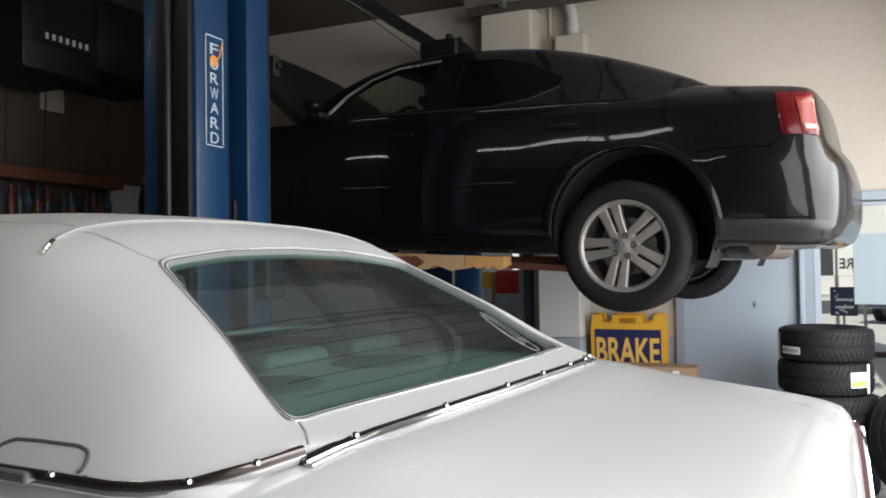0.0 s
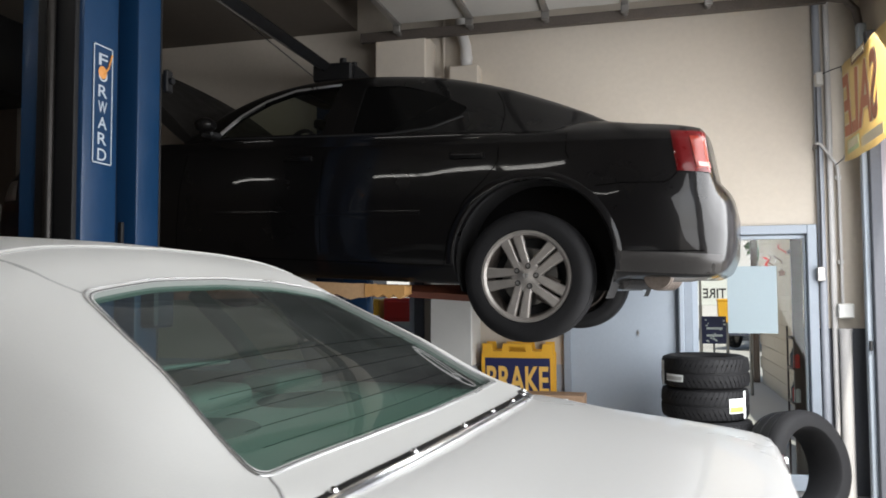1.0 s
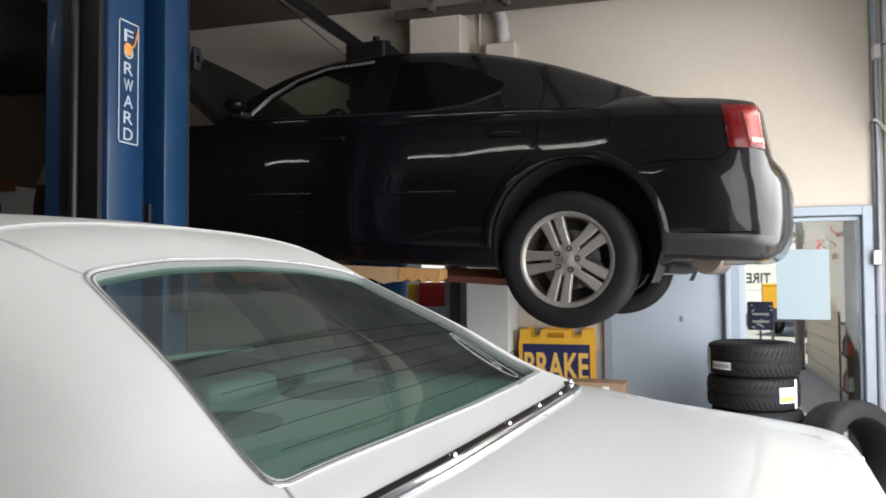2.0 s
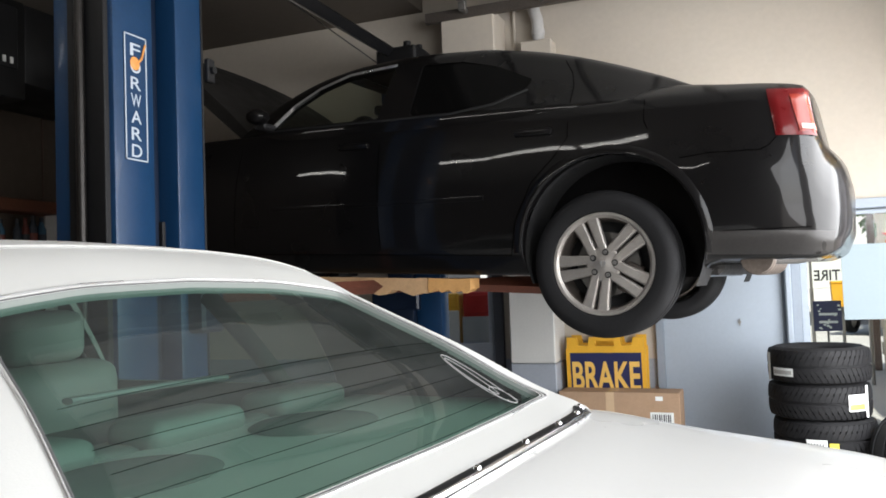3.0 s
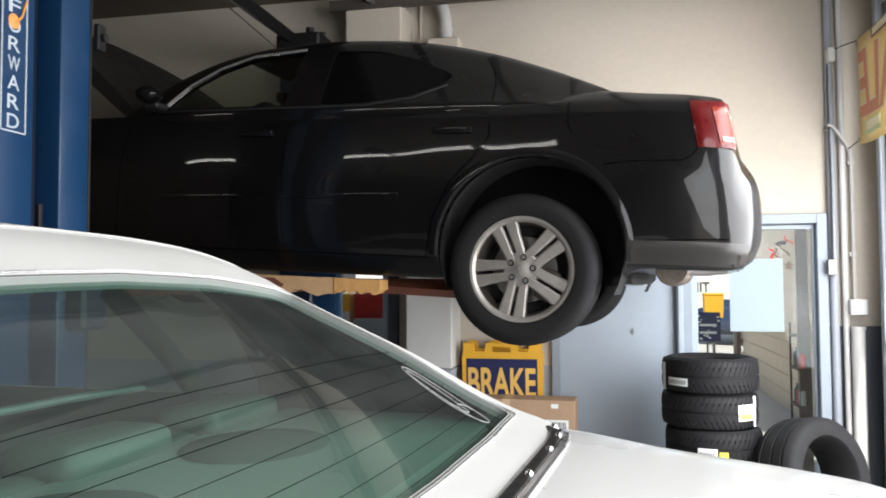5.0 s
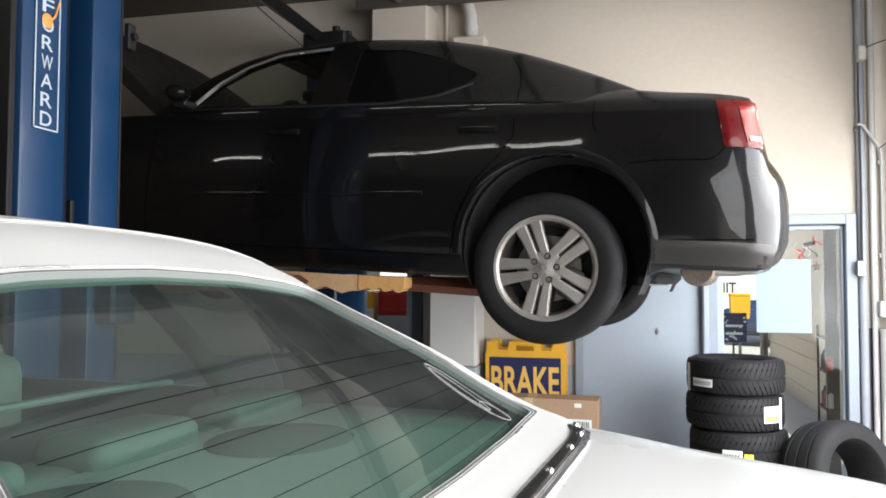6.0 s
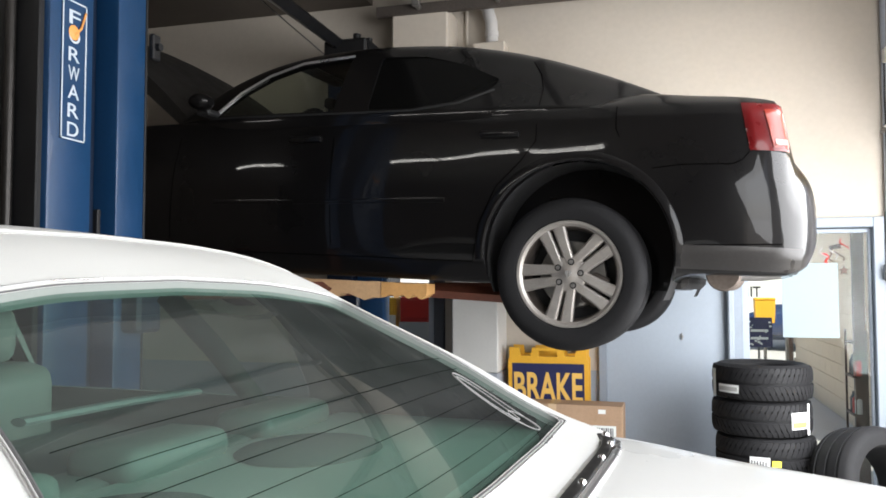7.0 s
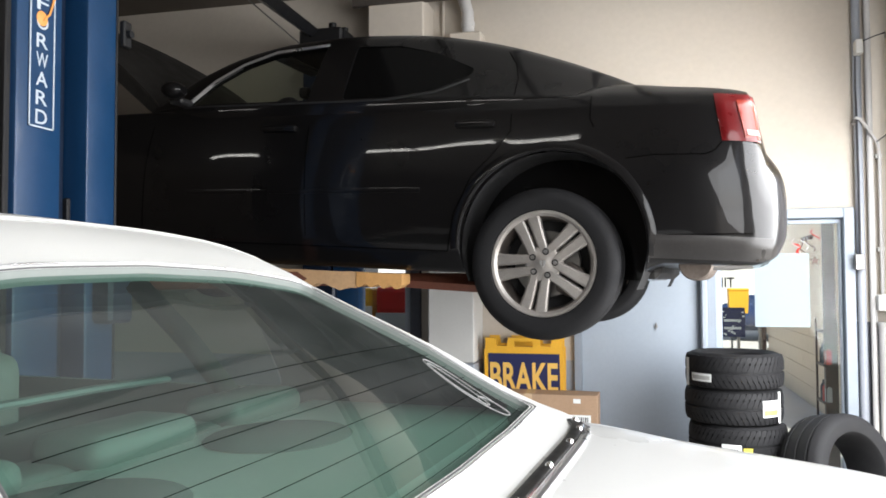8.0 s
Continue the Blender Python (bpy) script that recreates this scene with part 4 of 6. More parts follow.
    # joints between panels
    seams = [[(1.285, 0.78), (1.275, 0.5), (1.245, 0.04)], [(0.188, 0.78), (0.182, 0.62), (0.25, 0.52), (0.36, 0.40), (0.44, 0.22), (0.466, 0.045)],
             [(2.3, 0.05), (1.245, 0.045), (0.466, 0.042)], [(2.28, 0.78), (2.30, 0.5), (2.30, 0.05)],
             [(-0.185, 0.78), (-0.19, 0.67), (-0.21, 0.63)], [(-0.36, 0.485), (-0.48, 0.50), (-0.70, 0.505), (-0.735, 0.525), (-0.762, 0.56)],
             [(-0.48, 0.145), (-0.70, 0.155), (-0.9, 0.165)]]
    for s in seams:
        part("panel_joint", side_strip(body_skin, s, 0.0028, lift=-0.0008), M_GAP, car)
    part("panel_joint", side_strip(cab_skin, [(0.188, 0.80), (0.19, 0.9), (0.215, 0.98), (0.27, 1.06)], 0.0028, lift=-0.0008), M_GAP, car)
    for f in (-0.03, 3.05):
        for side in (-1, 1):
            pts = []
            for a in np.linspace(-8, 188, 34):
                ff, uu = f + 0.442 * math.cos(radians(a)), 0.085 + 0.442 * math.sin(radians(a))
                pts.append((-ff, LC + side * (body_skin.out(ff, uu) - 0.004), uu))
            part("arch_lip", tube(bm_new(), pts, 0.004, 8), M_BLACKPLASTIC, car)
            bm = bm_new()
            rows = []
            for rr, lift in ((0.441, 0.004), (0.446, 0.009), (0.468, 0.008), (0.486, -0.002)):
                row = []
                for a in np.linspace(-4, 184, 48):
                    ff, uu = f + rr * math.cos(radians(a)), 0.085 + rr * math.sin(radians(a))
                    row.append(bm.verts.new((-ff, LC + side * (body_skin.out(ff, uu) + lift), uu)))
                rows.append(row)
            for a, b in zip(rows[:-1], rows[1:]):
                for i in range(47):
                    bm.faces.new((a[i], a[i + 1], b[i + 1], b[i]))
            part("arch_flare", bm, M_CARBLACK, car)
            bm = bm_new()
            l0, l1 = (0.02, 0.29) if side < 0 else (1.54, 1.81)
            ring = [(0.436 * math.cos(radians(a)), 0.085 + 0.436 * math.sin(radians(a))) for a in np.linspace(-25, 205, 40)]
            vs = [[bm.verts.new((-(f + c), l, u)) for c, u in ring] for l in np.linspace(l0, l1, 5)]
            for a, b in zip(vs[:-1], vs[1:]):
                for i in range(len(ring) - 1):
                    bm.faces.new((a[i], a[i + 1], b[i + 1], b[i]))
            part("arch_liner", bm, M_WELL, car)
    # side details
    for f, u in ((0.352, 0.655), (1.44, 0.655)):
        bm = bm_new()
        l = LC - body_skin.out(f, u)
        box(bm, -f - 0.11, -f + 0.09, l - 0.022, l + 0.01, u - 0.016, u + 0.018, 0.01, None, 2)
        part("door_handle", bm, M_CARBLACK, car)
    for s in ([(2.0, 0.315), (1.2, 0.325), (0.62, 0.335)],):
        part("side_moulding", side_strip(body_skin, s, 0.012, lift=0.0, flat=(0.006, 0.014)), M_CARBLACK, car)
    bm = bm_new()
    rings = []
    for t in np.linspace(0, 1, 9):
        r = math.sin(math.pi * (0.08 + 0.84 * t)) ** 0.6
        rings.append([(-2.08 + 0.10 * (t - 0.5) * 1.3, -0.08 + 0.072 * r * math.cos(a), 0.865 + 0.048 * r * math.sin(a)) for a in np.linspace(0, 2 * math.pi, 18, endpoint=False)])
    loft(bm, rings)
    mirror = part("side_mirror", bm, M_CARBLACK, car)
    bm = bm_new()
    box(bm, -2.14, -2.05, -0.05, 0.06, 0.80, 0.835, 0.01)
    part("mirror_arm", bm, M_BLACKPLASTIC, mirror)
    # tail lamps

    def lamp_patch(fa0, fa1, fb0, fb1, u0, u1, lift, side):
        bm = bm_new()
        rows = []
        for j in range(9):
            v = j / 8
            u = u0 + (u1 - u0) * v
            a, b = fa0 + (fa1 - fa0) * v, fb0 + (fb1 - fb0) * v
            row = []
            for i in range(9):
                f = a + (b - a) * i / 8
                row.append((-f + (0.006 if i > 6 else 0), LC + side * (body_skin.out(f, u) + lift * (0.3 if i in (0, 8) or j in (0, 8) else 1)), u))
            rows.append([bm.verts.new(p) for p in row])
        for a, b in zip(rows[:-1], rows[1:]):
            for i in range(8):
                bm.faces.new((a[i], a[i + 1], b[i + 1], b[i]))
        return bm
    for side in (-1, 1):
        t = part("tail_lamp", lamp_patch(-0.762, -0.716, -0.915, -0.875, 0.565, 0.785, 0.012, side), M_RED, car)
        part("inner_lens", lamp_patch(-0.852, -0.80, -0.912, -0.872, 0.575, 0.765, 0.018, side), M_REDLIGHT, t)
        part("clear_lens", lamp_patch(-0.862, -0.855, -0.914, -0.906, 0.588, 0.618, 0.022, side), M_CLEARLENS, t)
        part("bumper_valance", lamp_patch(-0.475, -0.470, -0.97, -0.985, 0.045, 0.150, 0.004, side), M_VALANCE, car, "satin grey lower edge of the bumper")
        part("headlamp", lamp_patch(3.80, 3.84, 4.05, 4.04, 0.40, 0.55, 0.012, side), M_SILVER, car, "clear headlamp")
    # underside
    bm = bm_new()
    box(bm, -3.9, 0.50, 0.32, 1.51, -0.05, 0.10, 0.03)
    part("underbody", bm, M_WELL, car)
    bm = bm_new()
    prof = [(0.0, -0.34)]
    for k in range(15):
        prof += [(0.07 + 0.008 * (k % 2), -0.34 + 0.68 * k / 14), (0.07 + 0.008 * (k % 2), -0.34 + 0.68 * (k + 0.8) / 14)]
    prof += [(0.0, 0.37)]
    lathe(bm, prof, 24, "y")
    bmesh.ops.transform(bm, matrix=pose(0.66, 0.56, 0.03), verts=bm.verts)
    part("muffler", bm, M_MUFFLER, car, "ribbed brown-grey steel muffler")
    bm = bm_new()
    tube(bm, [(0.70, 0.32, 0.03), (0.82, 0.36, 0.035), (0.90, 0.37, 0.05)], 0.028, 12)
    part("tail_pipe", bm, M_STEEL, car)
    bm = bm_new()
    tube(bm, [(0.0, 0.12, 0.0), (0.06, 0.6, 0.01), (0.06, 1.2, 0.01), (0.0, 1.72, 0.0)], 0.05, 12, (0.07, 0.03))
    part("rear_axle", bm, M_RUSTY, car)
    # open hood
    bm = bm_new()
    rings = []
    for t in np.linspace(0, 1, 14):
        f, u = 2.36 + 1.04 * t, 0.80 + 0.98 * t - 0.30 * t * t
        w = 0.74 - 0.10 * t ** 3
        rings.append([(-f, LC + q * w, u + 0.05 * (1 - q * q) + dz) for dz, qs in ((0.012, np.linspace(-1, 1, 11)), (-0.012, np.linspace(1, -1, 11))) for q in qs])
    loft(bm, rings)
    hood = part("hood", bm, M_HOODPAD, car, "raised hood")
    for q in (-1, 1):
        bm = bm_new()
        rings = []
        for t in np.linspace(0, 1, 14):
            f, u, w = 2.36 + 1.04 * t, 0.80 + 0.98 * t - 0.30 * t * t, 0.735 - 0.10 * t ** 3
            # far flange hangs deeper, added to darken the gap below the hood
            dp = 0.03 + (0.10 if q < 0 else 0.34) * math.sin(math.pi * min(1, t * 1.1 + 0.1)) ** 0.5
            rings.append([(-f, LC + q * w, u), (-f, LC + q * (w - 0.02), u), (-f + 0.03, LC + q * (w - 0.03), u - dp), (-f + 0.03, LC + q * (w - 0.01), u - dp)])
        loft(bm, rings)
        part("hood_flange", bm, M_HOODPAD, hood)
    # added black box that screens off the pale wall behind the hood
    bm = bm_new()
    box(bm, -3.3, -2.46, 1.25, 1.66, 0.55, 0.95, 0.04, None, 2)
    part("hood_gap_filler", bm, M_BLACKPLASTIC, car)
    # added silver block in place of the daylight gap under the hood
    bm = bm_new()
    box(bm, -2.52, -2.30, 0.16, 0.42, 0.735, 0.772, 0.012, None, 2)
    part("bright_gap_block", bm, M_SILVER, car, "pale block for the bright gap under the hood")
    # interior
    for l in (LC - 0.38, LC + 0.38):
        bm = bm_new()
        box(bm, -1.42, -1.28, l - 0.22, l + 0.22, 0.45, 0.93, 0.06, pose(0, 0, 0.0), 3)
        box(bm, -1.36, -1.26, l - 0.13, l + 0.13, 0.93, 1.09, 0.04, None, 3)
        part("seat", bm, M_BLACKPLASTIC, car)
    bm = bm_new()
    tube(bm, [(-1.78 + 0.07 * math.sin(a), LC - 0.38 + 0.18 * math.cos(a), 0.76 + 0.17 * math.sin(a)) for a in np.linspace(0, 2 * math.pi, 28)], 0.015, 8)
    part("steering_wheel", bm, M_BLACKPLASTIC, car)
    bm = bm_new()
    box(bm, -1.80, -1.73, LC - 0.18, LC + 0.12, 0.99, 1.06, 0.02, None, 2)
    tube(bm, [(-1.76, LC, 1.05), (-1.80, LC, 1.10), (-1.74, LC, 1.16)], 0.018, 8)
    part("rear_view_mirror", bm, M_BLACKPLASTIC, car)
    bm = bm_new()
    box(bm, -1.72, -1.60, LC - 0.62, LC - 0.18, 1.12, 1.135, 0.006, pose(0, 0, 0, 0, 0, 0))
    part("sun_visor", bm, M_BLACKPLASTIC, car)
    # wheels
    alloy_wheel(car, pose(0, 0.095, 0))
    alloy_wheel(car, pose(-3.05, 0.095, 0.0))
    alloy_wheel(car, pose(-0.06, 2 * LC - 0.095, 0, 0, 0, 180))
    alloy_wheel(car, pose(-3.05, 2 * LC - 0.095, 0, 0, 0, 180))
    return car


# ---- white saloon in the foreground ----

w_hw = smooth_curve([-0.675, -0.665, -0.65, -0.62, -0.5, -0.2, 0.5, 2.0, 3.2, 3.9, 4.15], [0.75, 0.80, 0.835, 0.855, 0.872, 0.88, 0.90, 0.90, 0.88, 0.80, 0.62])
w_zt = smooth_curve([-0.675, -0.665, -0.655, -0.645, -0.625, -0.59, -0.45, -0.25, 0.0, 0.10, 0.22, 2.7, 2.9, 3.3, 3.9, 4.08, 4.15],
                    [0.90, 1.0, 1.09, 1.15, 1.19, 1.201, 1.223, 1.248, 1.283, 1.276, 1.17, 1.17, 1.26, 1.25, 1.17, 1.08, 0.92])
w_zs = smooth_curve([-0.675, -0.66, -0.645, -0.625, -0.58, -0.3, -0.12, 0.0, 0.15, 2.8, 3.3, 3.9, 4.15], [0.87, 1.04, 1.12, 1.132, 1.150, 1.172, 1.184, 1.202, 1.214, 1.230, 1.17, 1.09, 0.86])


def saloon_half(f):
    hw, zt, zs, zb = w_hw(f), w_zt(f), w_zs(f), 0.36
    h = zs - zb
    e = hw - 0.075
    pts = [(0, zb), (hw - 0.12, zb), (hw - 0.03, zb + 0.06 * h), (hw - 0.005, zb + 0.3 * h), (hw, zb + 0.6 * h), (hw - 0.008, zb + 0.86 * h), (hw - 0.03, zb + 0.955 * h), (e, zs)]
    top = max(zt, zs - 0.08)
    for q in (0.92, 0.82, 0.7, 0.5, 0.25):
        pts.append((e * q, top - (top - zs) * q ** 7))
    pts.append((0, top))
    return pts


r_zt = smooth_curve([-0.018, -0.010, 0.008, 0.09, 0.3, 0.5, 0.57, 0.66, 0.8, 1.1, 1.6, 2.0, 2.3, 2.6, 2.95], [1.270, 1.281, 1.290, 1.317, 1.442, 1.548, 1.584, 1.632, 1.668, 1.690, 1.700, 1.675, 1.59, 1.44, 1.25])
r_hb = smooth_curve([-0.018, -0.006, 0.014, 0.042, 0.12, 0.25, 1.0, 2.5, 2.95], [0.40, 0.50, 0.60, 0.715, 0.812, 0.836, 0.836, 0.83, 0.78])
r_ht = smooth_curve([-0.018, 0.2, 0.57, 1.0, 2.0, 2.95], [0.62, 0.62, 0.585, 0.585, 0.585, 0.64])


def roof_half(f):
    zt, hb, ht = r_zt(f), r_hb(f), r_ht(f)
    h = max(zt - 1.240, 0.02)
    return [(0, 1.15), (hb, 1.15), (hb, 1.240), (hb - 0.012, 1.240 + 0.10 * h), (ht + (hb - ht) * 0.55 + 0.01, 1.240 + 0.48 * h), (ht + (hb - ht) * 0.22 + 0.012, 1.240 + 0.75 * h),
            (ht - 0.02, 1.240 + 0.90 * h), (ht * 0.72, 1.240 + 0.96 * h), (ht * 0.38, 1.240 + 0.992 * h), (0, zt)]


def white_saloon():
    car = thing("white_saloon", "white saloon with a padded white vinyl roof and green glass", "car", pose(-1.16, 1.67, 0, 0, 0, -4.5))
    skin = Skin(saloon_half, -0.675, 4.15, 90, 0.0)
    roof = Skin(roof_half, -0.018, 2.95, 76, 0.0)
    body = mesh_object("body", skin.solid(), M_WHITECAR)
    cuts = []
    for f in (0.12, 3.05):
        for a, b in ((-1.2, -0.66), (0.66, 1.2)):
            cuts.append(cyl_cutter(f, 0.42, a, b, 0.385))
    cut(body, cuts)
    body.parent = car
    cabin = mesh_object("vinyl_roof", roof.solid(), M_VINYL)
    back = rounded([(0.086, -0.612), (0.072, -0.3), (0.065, 0), (0.069, 0.3), (0.082, 0.562), (0.54, 0.462), (0.560, 0.25), (0.566, 0), (0.560, -0.25), (0.538, -0.445)], 0.032, 4)
    wind = rounded([(2.28, -0.50), (2.28, 0.50), (2.86, 0.62), (2.88, 0), (2.86, -0.62)], 0.04, 3)
    rdoor = rounded([(0.78, 1.285), (0.80, 1.50), (0.92, 1.575), (1.70, 1.59), (1.70, 1.285)], 0.03, 3)
    fdoor = rounded([(1.76, 1.285), (1.76, 1.59), (2.10, 1.555), (2.48, 1.36), (2.55, 1.29)], 0.03, 3)
    inner = Skin(inner_half(roof_half, 1.195, 0.022, 0.965), 0.13, 2.84, 60, 0.0)
    cut(cabin, [inner.solid(), prism(bm_new(), flip(back), 1.262, 1.9, "z"), prism(bm_new(), flip(wind), 1.262, 1.9, "z"),
                prism(bm_new(), flip(rdoor), -1.2, 1.2, "y"), prism(bm_new(), flip(fdoor), -1.2, 1.2, "y")])
    cabin.parent = car
    cabin["label"] = "padded white vinyl roof"
    cabin.data.materials.append(M_HEADLINER)
    for p in cabin.data.polygons:
        f, l, u = -p.center.x, abs(p.center.y), p.center.z
        if l < roof.out(f, u) - 0.006 and u < roof.top(f, l) - 0.006:
            p.material_index = 1

    def pane(nm, f0, f1, wa, wb, drop, g, bow=0.0):
        bm = bm_new()
        rows = []
        for i in range(17):
            t = i / 16
            w = wa + (wb - wa) * t
            row = []
            for q in np.linspace(-1, 1, 25):
                f = f0 + (f1 - f0) * t - bow * (1 - q * q) * (1 - t)
                row.append(bm.verts.new((-f, q * w, roof.top(f, q * w) - drop)))
            rows.append(row)
        for a, b in zip(rows[:-1], rows[1:]):
            for i in range(24):
                bm.faces.new((a[i], a[i + 1], b[i + 1], b[i]))
        return part(nm, bm, g, car)
    rear = pane("rear_window", 0.076, 0.572, 0.618, 0.478, 0.010, G_GREEN, 0.015)
    pane("windshield", 2.27, 2.87, 0.51, 0.63, 0.01, G_CABIN)
    for side in (-1, 1):
        for nm, o in (("rear_side_window", rdoor), ("front_side_window", fdoor)):
            bm = bm_new()
            bm.faces.new([bm.verts.new((-f, side * (roof.out(f, u) - 0.02), u)) for f, u in o])
            part(nm, bm, G_CABIN, car)
    # heating wires of the rear window
    for k in range(7):
        f = 0.100 + 0.036 * k
        w = 0.58 + (0.488 - 0.58) * (f - 0.078) / 0.5 - 0.045
        pts = [(-(f - 0.015 * (1 - q * q) * (1 - k / 9)), q * w, roof.top(f - 0.015 * (1 - q * q) * (1 - k / 9), q * w) - 0.0095) for q in np.linspace(-1, 1, 21)]
        part("heating_wire", tube(bm_new(), pts, 0.0004, 5), M_GAP, rear)
    # looped oval decal in the corner of the glass
    for cf, cl, ra, rb in ((0.183, 0.438, 0.086, 0.034), (0.196, 0.430, 0.062, 0.017), (0.128, 0.440, 0.030, 0.026)):
        pts = []
        for a in np.linspace(0, 2 * math.pi, 33):
            f, l = cf + ra * math.cos(a), cl + rb * math.sin(a)
            pts.append((-f, l, roof.top(f, l) - 0.0095))
        part("oval_decal", tube(bm_new(), pts, 0.0009, 5), M_SEAMGREY, rear, "thin grey looped decal")
    # window seal and bright edge
    ring = rounded([(0.083, -0.617), (0.069, -0.3), (0.062, 0), (0.066, 0.3), (0.079, 0.567), (0.32, 0.515), (0.543, 0.467), (0.563, 0.25), (0.569, 0), (0.563, -0.25), (0.541, -0.450), (0.32, -0.525)], 0.032, 5)
    ring.append(ring[0])
    part("window_seal", top_strip(roof, ring, 0.0022, -0.001, 8), M_RUBBER, car)
    part("window_edge", top_strip(roof, [(a + (a - 0.32) * 0.03, b * 1.013) for a, b in ring], 0.0022, 0.001, 8), M_SILVER, car, "thin bright edge round the rear window")
    # seams of the padded roof
    for path in ([(0.545, -0.452), (0.60, -0.475), (0.70, -0.50)], [(0.742, -0.49), (0.90, -0.525), (1.2, -0.56)], [(0.079, -0.605), (0.05, -0.625), (0.03, -0.645)]):
        part("roof_seam", top_strip(roof, path, 0.003, -0.001), M_SEAMGREY, car)
    drip = [(0.676, -0.606), (0.684, -0.590), (0.698, -0.562), (0.718, -0.50), (0.735, -0.35), (0.735, 0), (0.735, 0.35), (0.718, 0.50), (0.698, 0.562), (0.684, 0.590), (0.676, 0.606)]
    part("roof_moulding", top_strip(roof, drip, 0.003, 0.0015, 8, (0.006, 0.003)), M_VINYL, car)
    for d in (0.010, -0.010):
        part("roof_seam", top_strip(roof, [(a + d, b) for a, b in drip[1:-1]], 0.0014, 0.0006, 6), M_SEAMGREY, car)
    part("moulding_end", top_strip(roof, [(0.673, -0.611), (0.676, -0.606), (0.684, -0.590), (0.692, -0.574)], 0.004, 0.003, 10, (0.006, 0.0045)), M_CHROME, car, "chrome end of the roof moulding")
    # bright band round the foot of the vinyl roof
    ls = [-0.68, -0.62, -0.52, -0.38, -0.2, 0.0, 0.2, 0.34, 0.43, 0.50, 0.55]
    fs = [0.020, 0.006, -0.012, -0.025, -0.029, -0.030, -0.031, -0.031, -0.027, -0.018, 0.004]

    def along(back, lift):
        return [(-f + back, l, skin.top(f - back, l) + lift) for f, l in zip(fs, ls)]
    band = part("deck_band", tube(bm_new(), along(0.0, 0.006), 0.012, 10, (0.011, 0.005)), M_CHANNEL, car, "black channel of the roof band")
    part("band_lip", tube(bm_new(), along(0.012, 0.006), 0.004, 8, (0.0035, 0.005)), M_CHROME, band, "bright metal lip")
    part("band_edge", tube(bm_new(), along(0.020, 0.003), 0.005, 8, (0.006, 0.004)), M_SILVER, band, "silver outer edge")

    def band_screw(x, y, z, parent):
        bm = bm_new()
        lathe(bm, [(0.0, 0.008), (0.0035, 0.007), (0.006, 0.004), (0.0065, 0.0), (0.0, 0.0)], 12, "z")
        bmesh.ops.translate(bm, verts=bm.verts, vec=(x, y, z))
        part("screw", bm, M_CHROME, parent)
    for l in (-0.58, -0.34, -0.08, 0.12, 0.30, 0.43, 0.535):
        f = interp(l, ls, fs)
        band_screw(-f + 0.006, l, skin.top(f, l) + 0.009, band)
    for side in (-1, 1):
        pts = [(-0.018, side * (0.672 if side < 0 else 0.555), 1.275), (-0.050, side * (0.73 if side < 0 else 0.64), 1.264), (-0.080, side * (0.76 if side < 0 else 0.72), 1.256), (-0.115, side * 0.79, 1.246), (-0.16, side * 0.825, 1.245), (-0.21, side * 0.84, 1.245), (-0.32, side * 0.842, 1.245), (-0.6, side * 0.845, 1.245), (-1.0, side * 0.848, 1.245), (-2.6, side * 0.848, 1.245)]
        b2 = part("side_band", tube(bm_new(), pts, 0.014, 10, (0.008, 0.0125)), M_CHROME, car, "bright side band with a dark face")
        # band's dark brown reflection, put into the metal's own colour
        part("band_face", tube(bm_new(), [(x + (0.004 if i < 4 else 0.0), y + side * (0.003 if i < 2 else 0.006), z + 0.005) for i, (x, y, z) in enumerate(pts)], 0.006, 8, (0.0045, 0.0075)), M_BANDFACE, b2)
        for q in (1, 3, 6):
            x, y, z = pts[q]
            band_screw(x + 0.006, y + side * 0.010, z + 0.008, b2)
        # rounded rubber outline above the band
        path = rounded([(0.285, 1.255), (0.286, 1.268), (0.296, 1.279), (0.32, 1.284), (0.40, 1.285), (0.45, 1.284), (0.475, 1.275), (0.48, 1.255)], 0.006, 3)
        part("rubber_outline", side_strip(roof, path, 0.003, side, 0.001, 8), M_RUBBER, car)
        bm = bm_new()
        box(bm, -0.47, -0.36, side * 0.852 - 0.008, side * 0.852 + 0.008, 1.236, 1.254, 0.003)
        part("badge_plate", bm, M_SILVER, b2, "small badge plate")
        part("door_joint", side_strip(skin, [(0.30, 1.22), (0.30, 0.9), (0.55, 0.6)], 0.003, side), M_SEAMGREY, car)
    # tail lamps, thin and upright at the corners
    for side in (-1, 1):
        rings, edge, edge2 = [], [], []
        for j in range(11):
            u = 0.74 + 0.375 * j / 10
            back = interp(u, [0.74, 0.9, 1.0, 1.09, 1.13], [-0.676, -0.676, -0.667, -0.657, -0.650]) - 0.012
            ls = np.linspace(0.66 + 0.06 * (j / 10) ** 2, 0.835, 7)
            face = [(-(back + 0.05 * max(0, (l - 0.70) / 0.135) ** 2.5), side * l, u) for l in ls]
            rings.append(face + [(x - 0.03, y * 0.985, z) for x, y, z in face[::-1]])
            edge.append(face[0])
            edge2.append((face[4][0] + 0.002, face[4][1], u))
        t = part("tail_lamp", loft(bm_new(), rings), M_RED, car)
        part("lamp_edge", tube(bm_new(), edge, 0.005, 8), M_CHROME, t, "chrome edge")
        part("lamp_edge", tube(bm_new(), edge2, 0.004, 8), M_CHROME, t, "chrome edge")
    bm = bm_new()
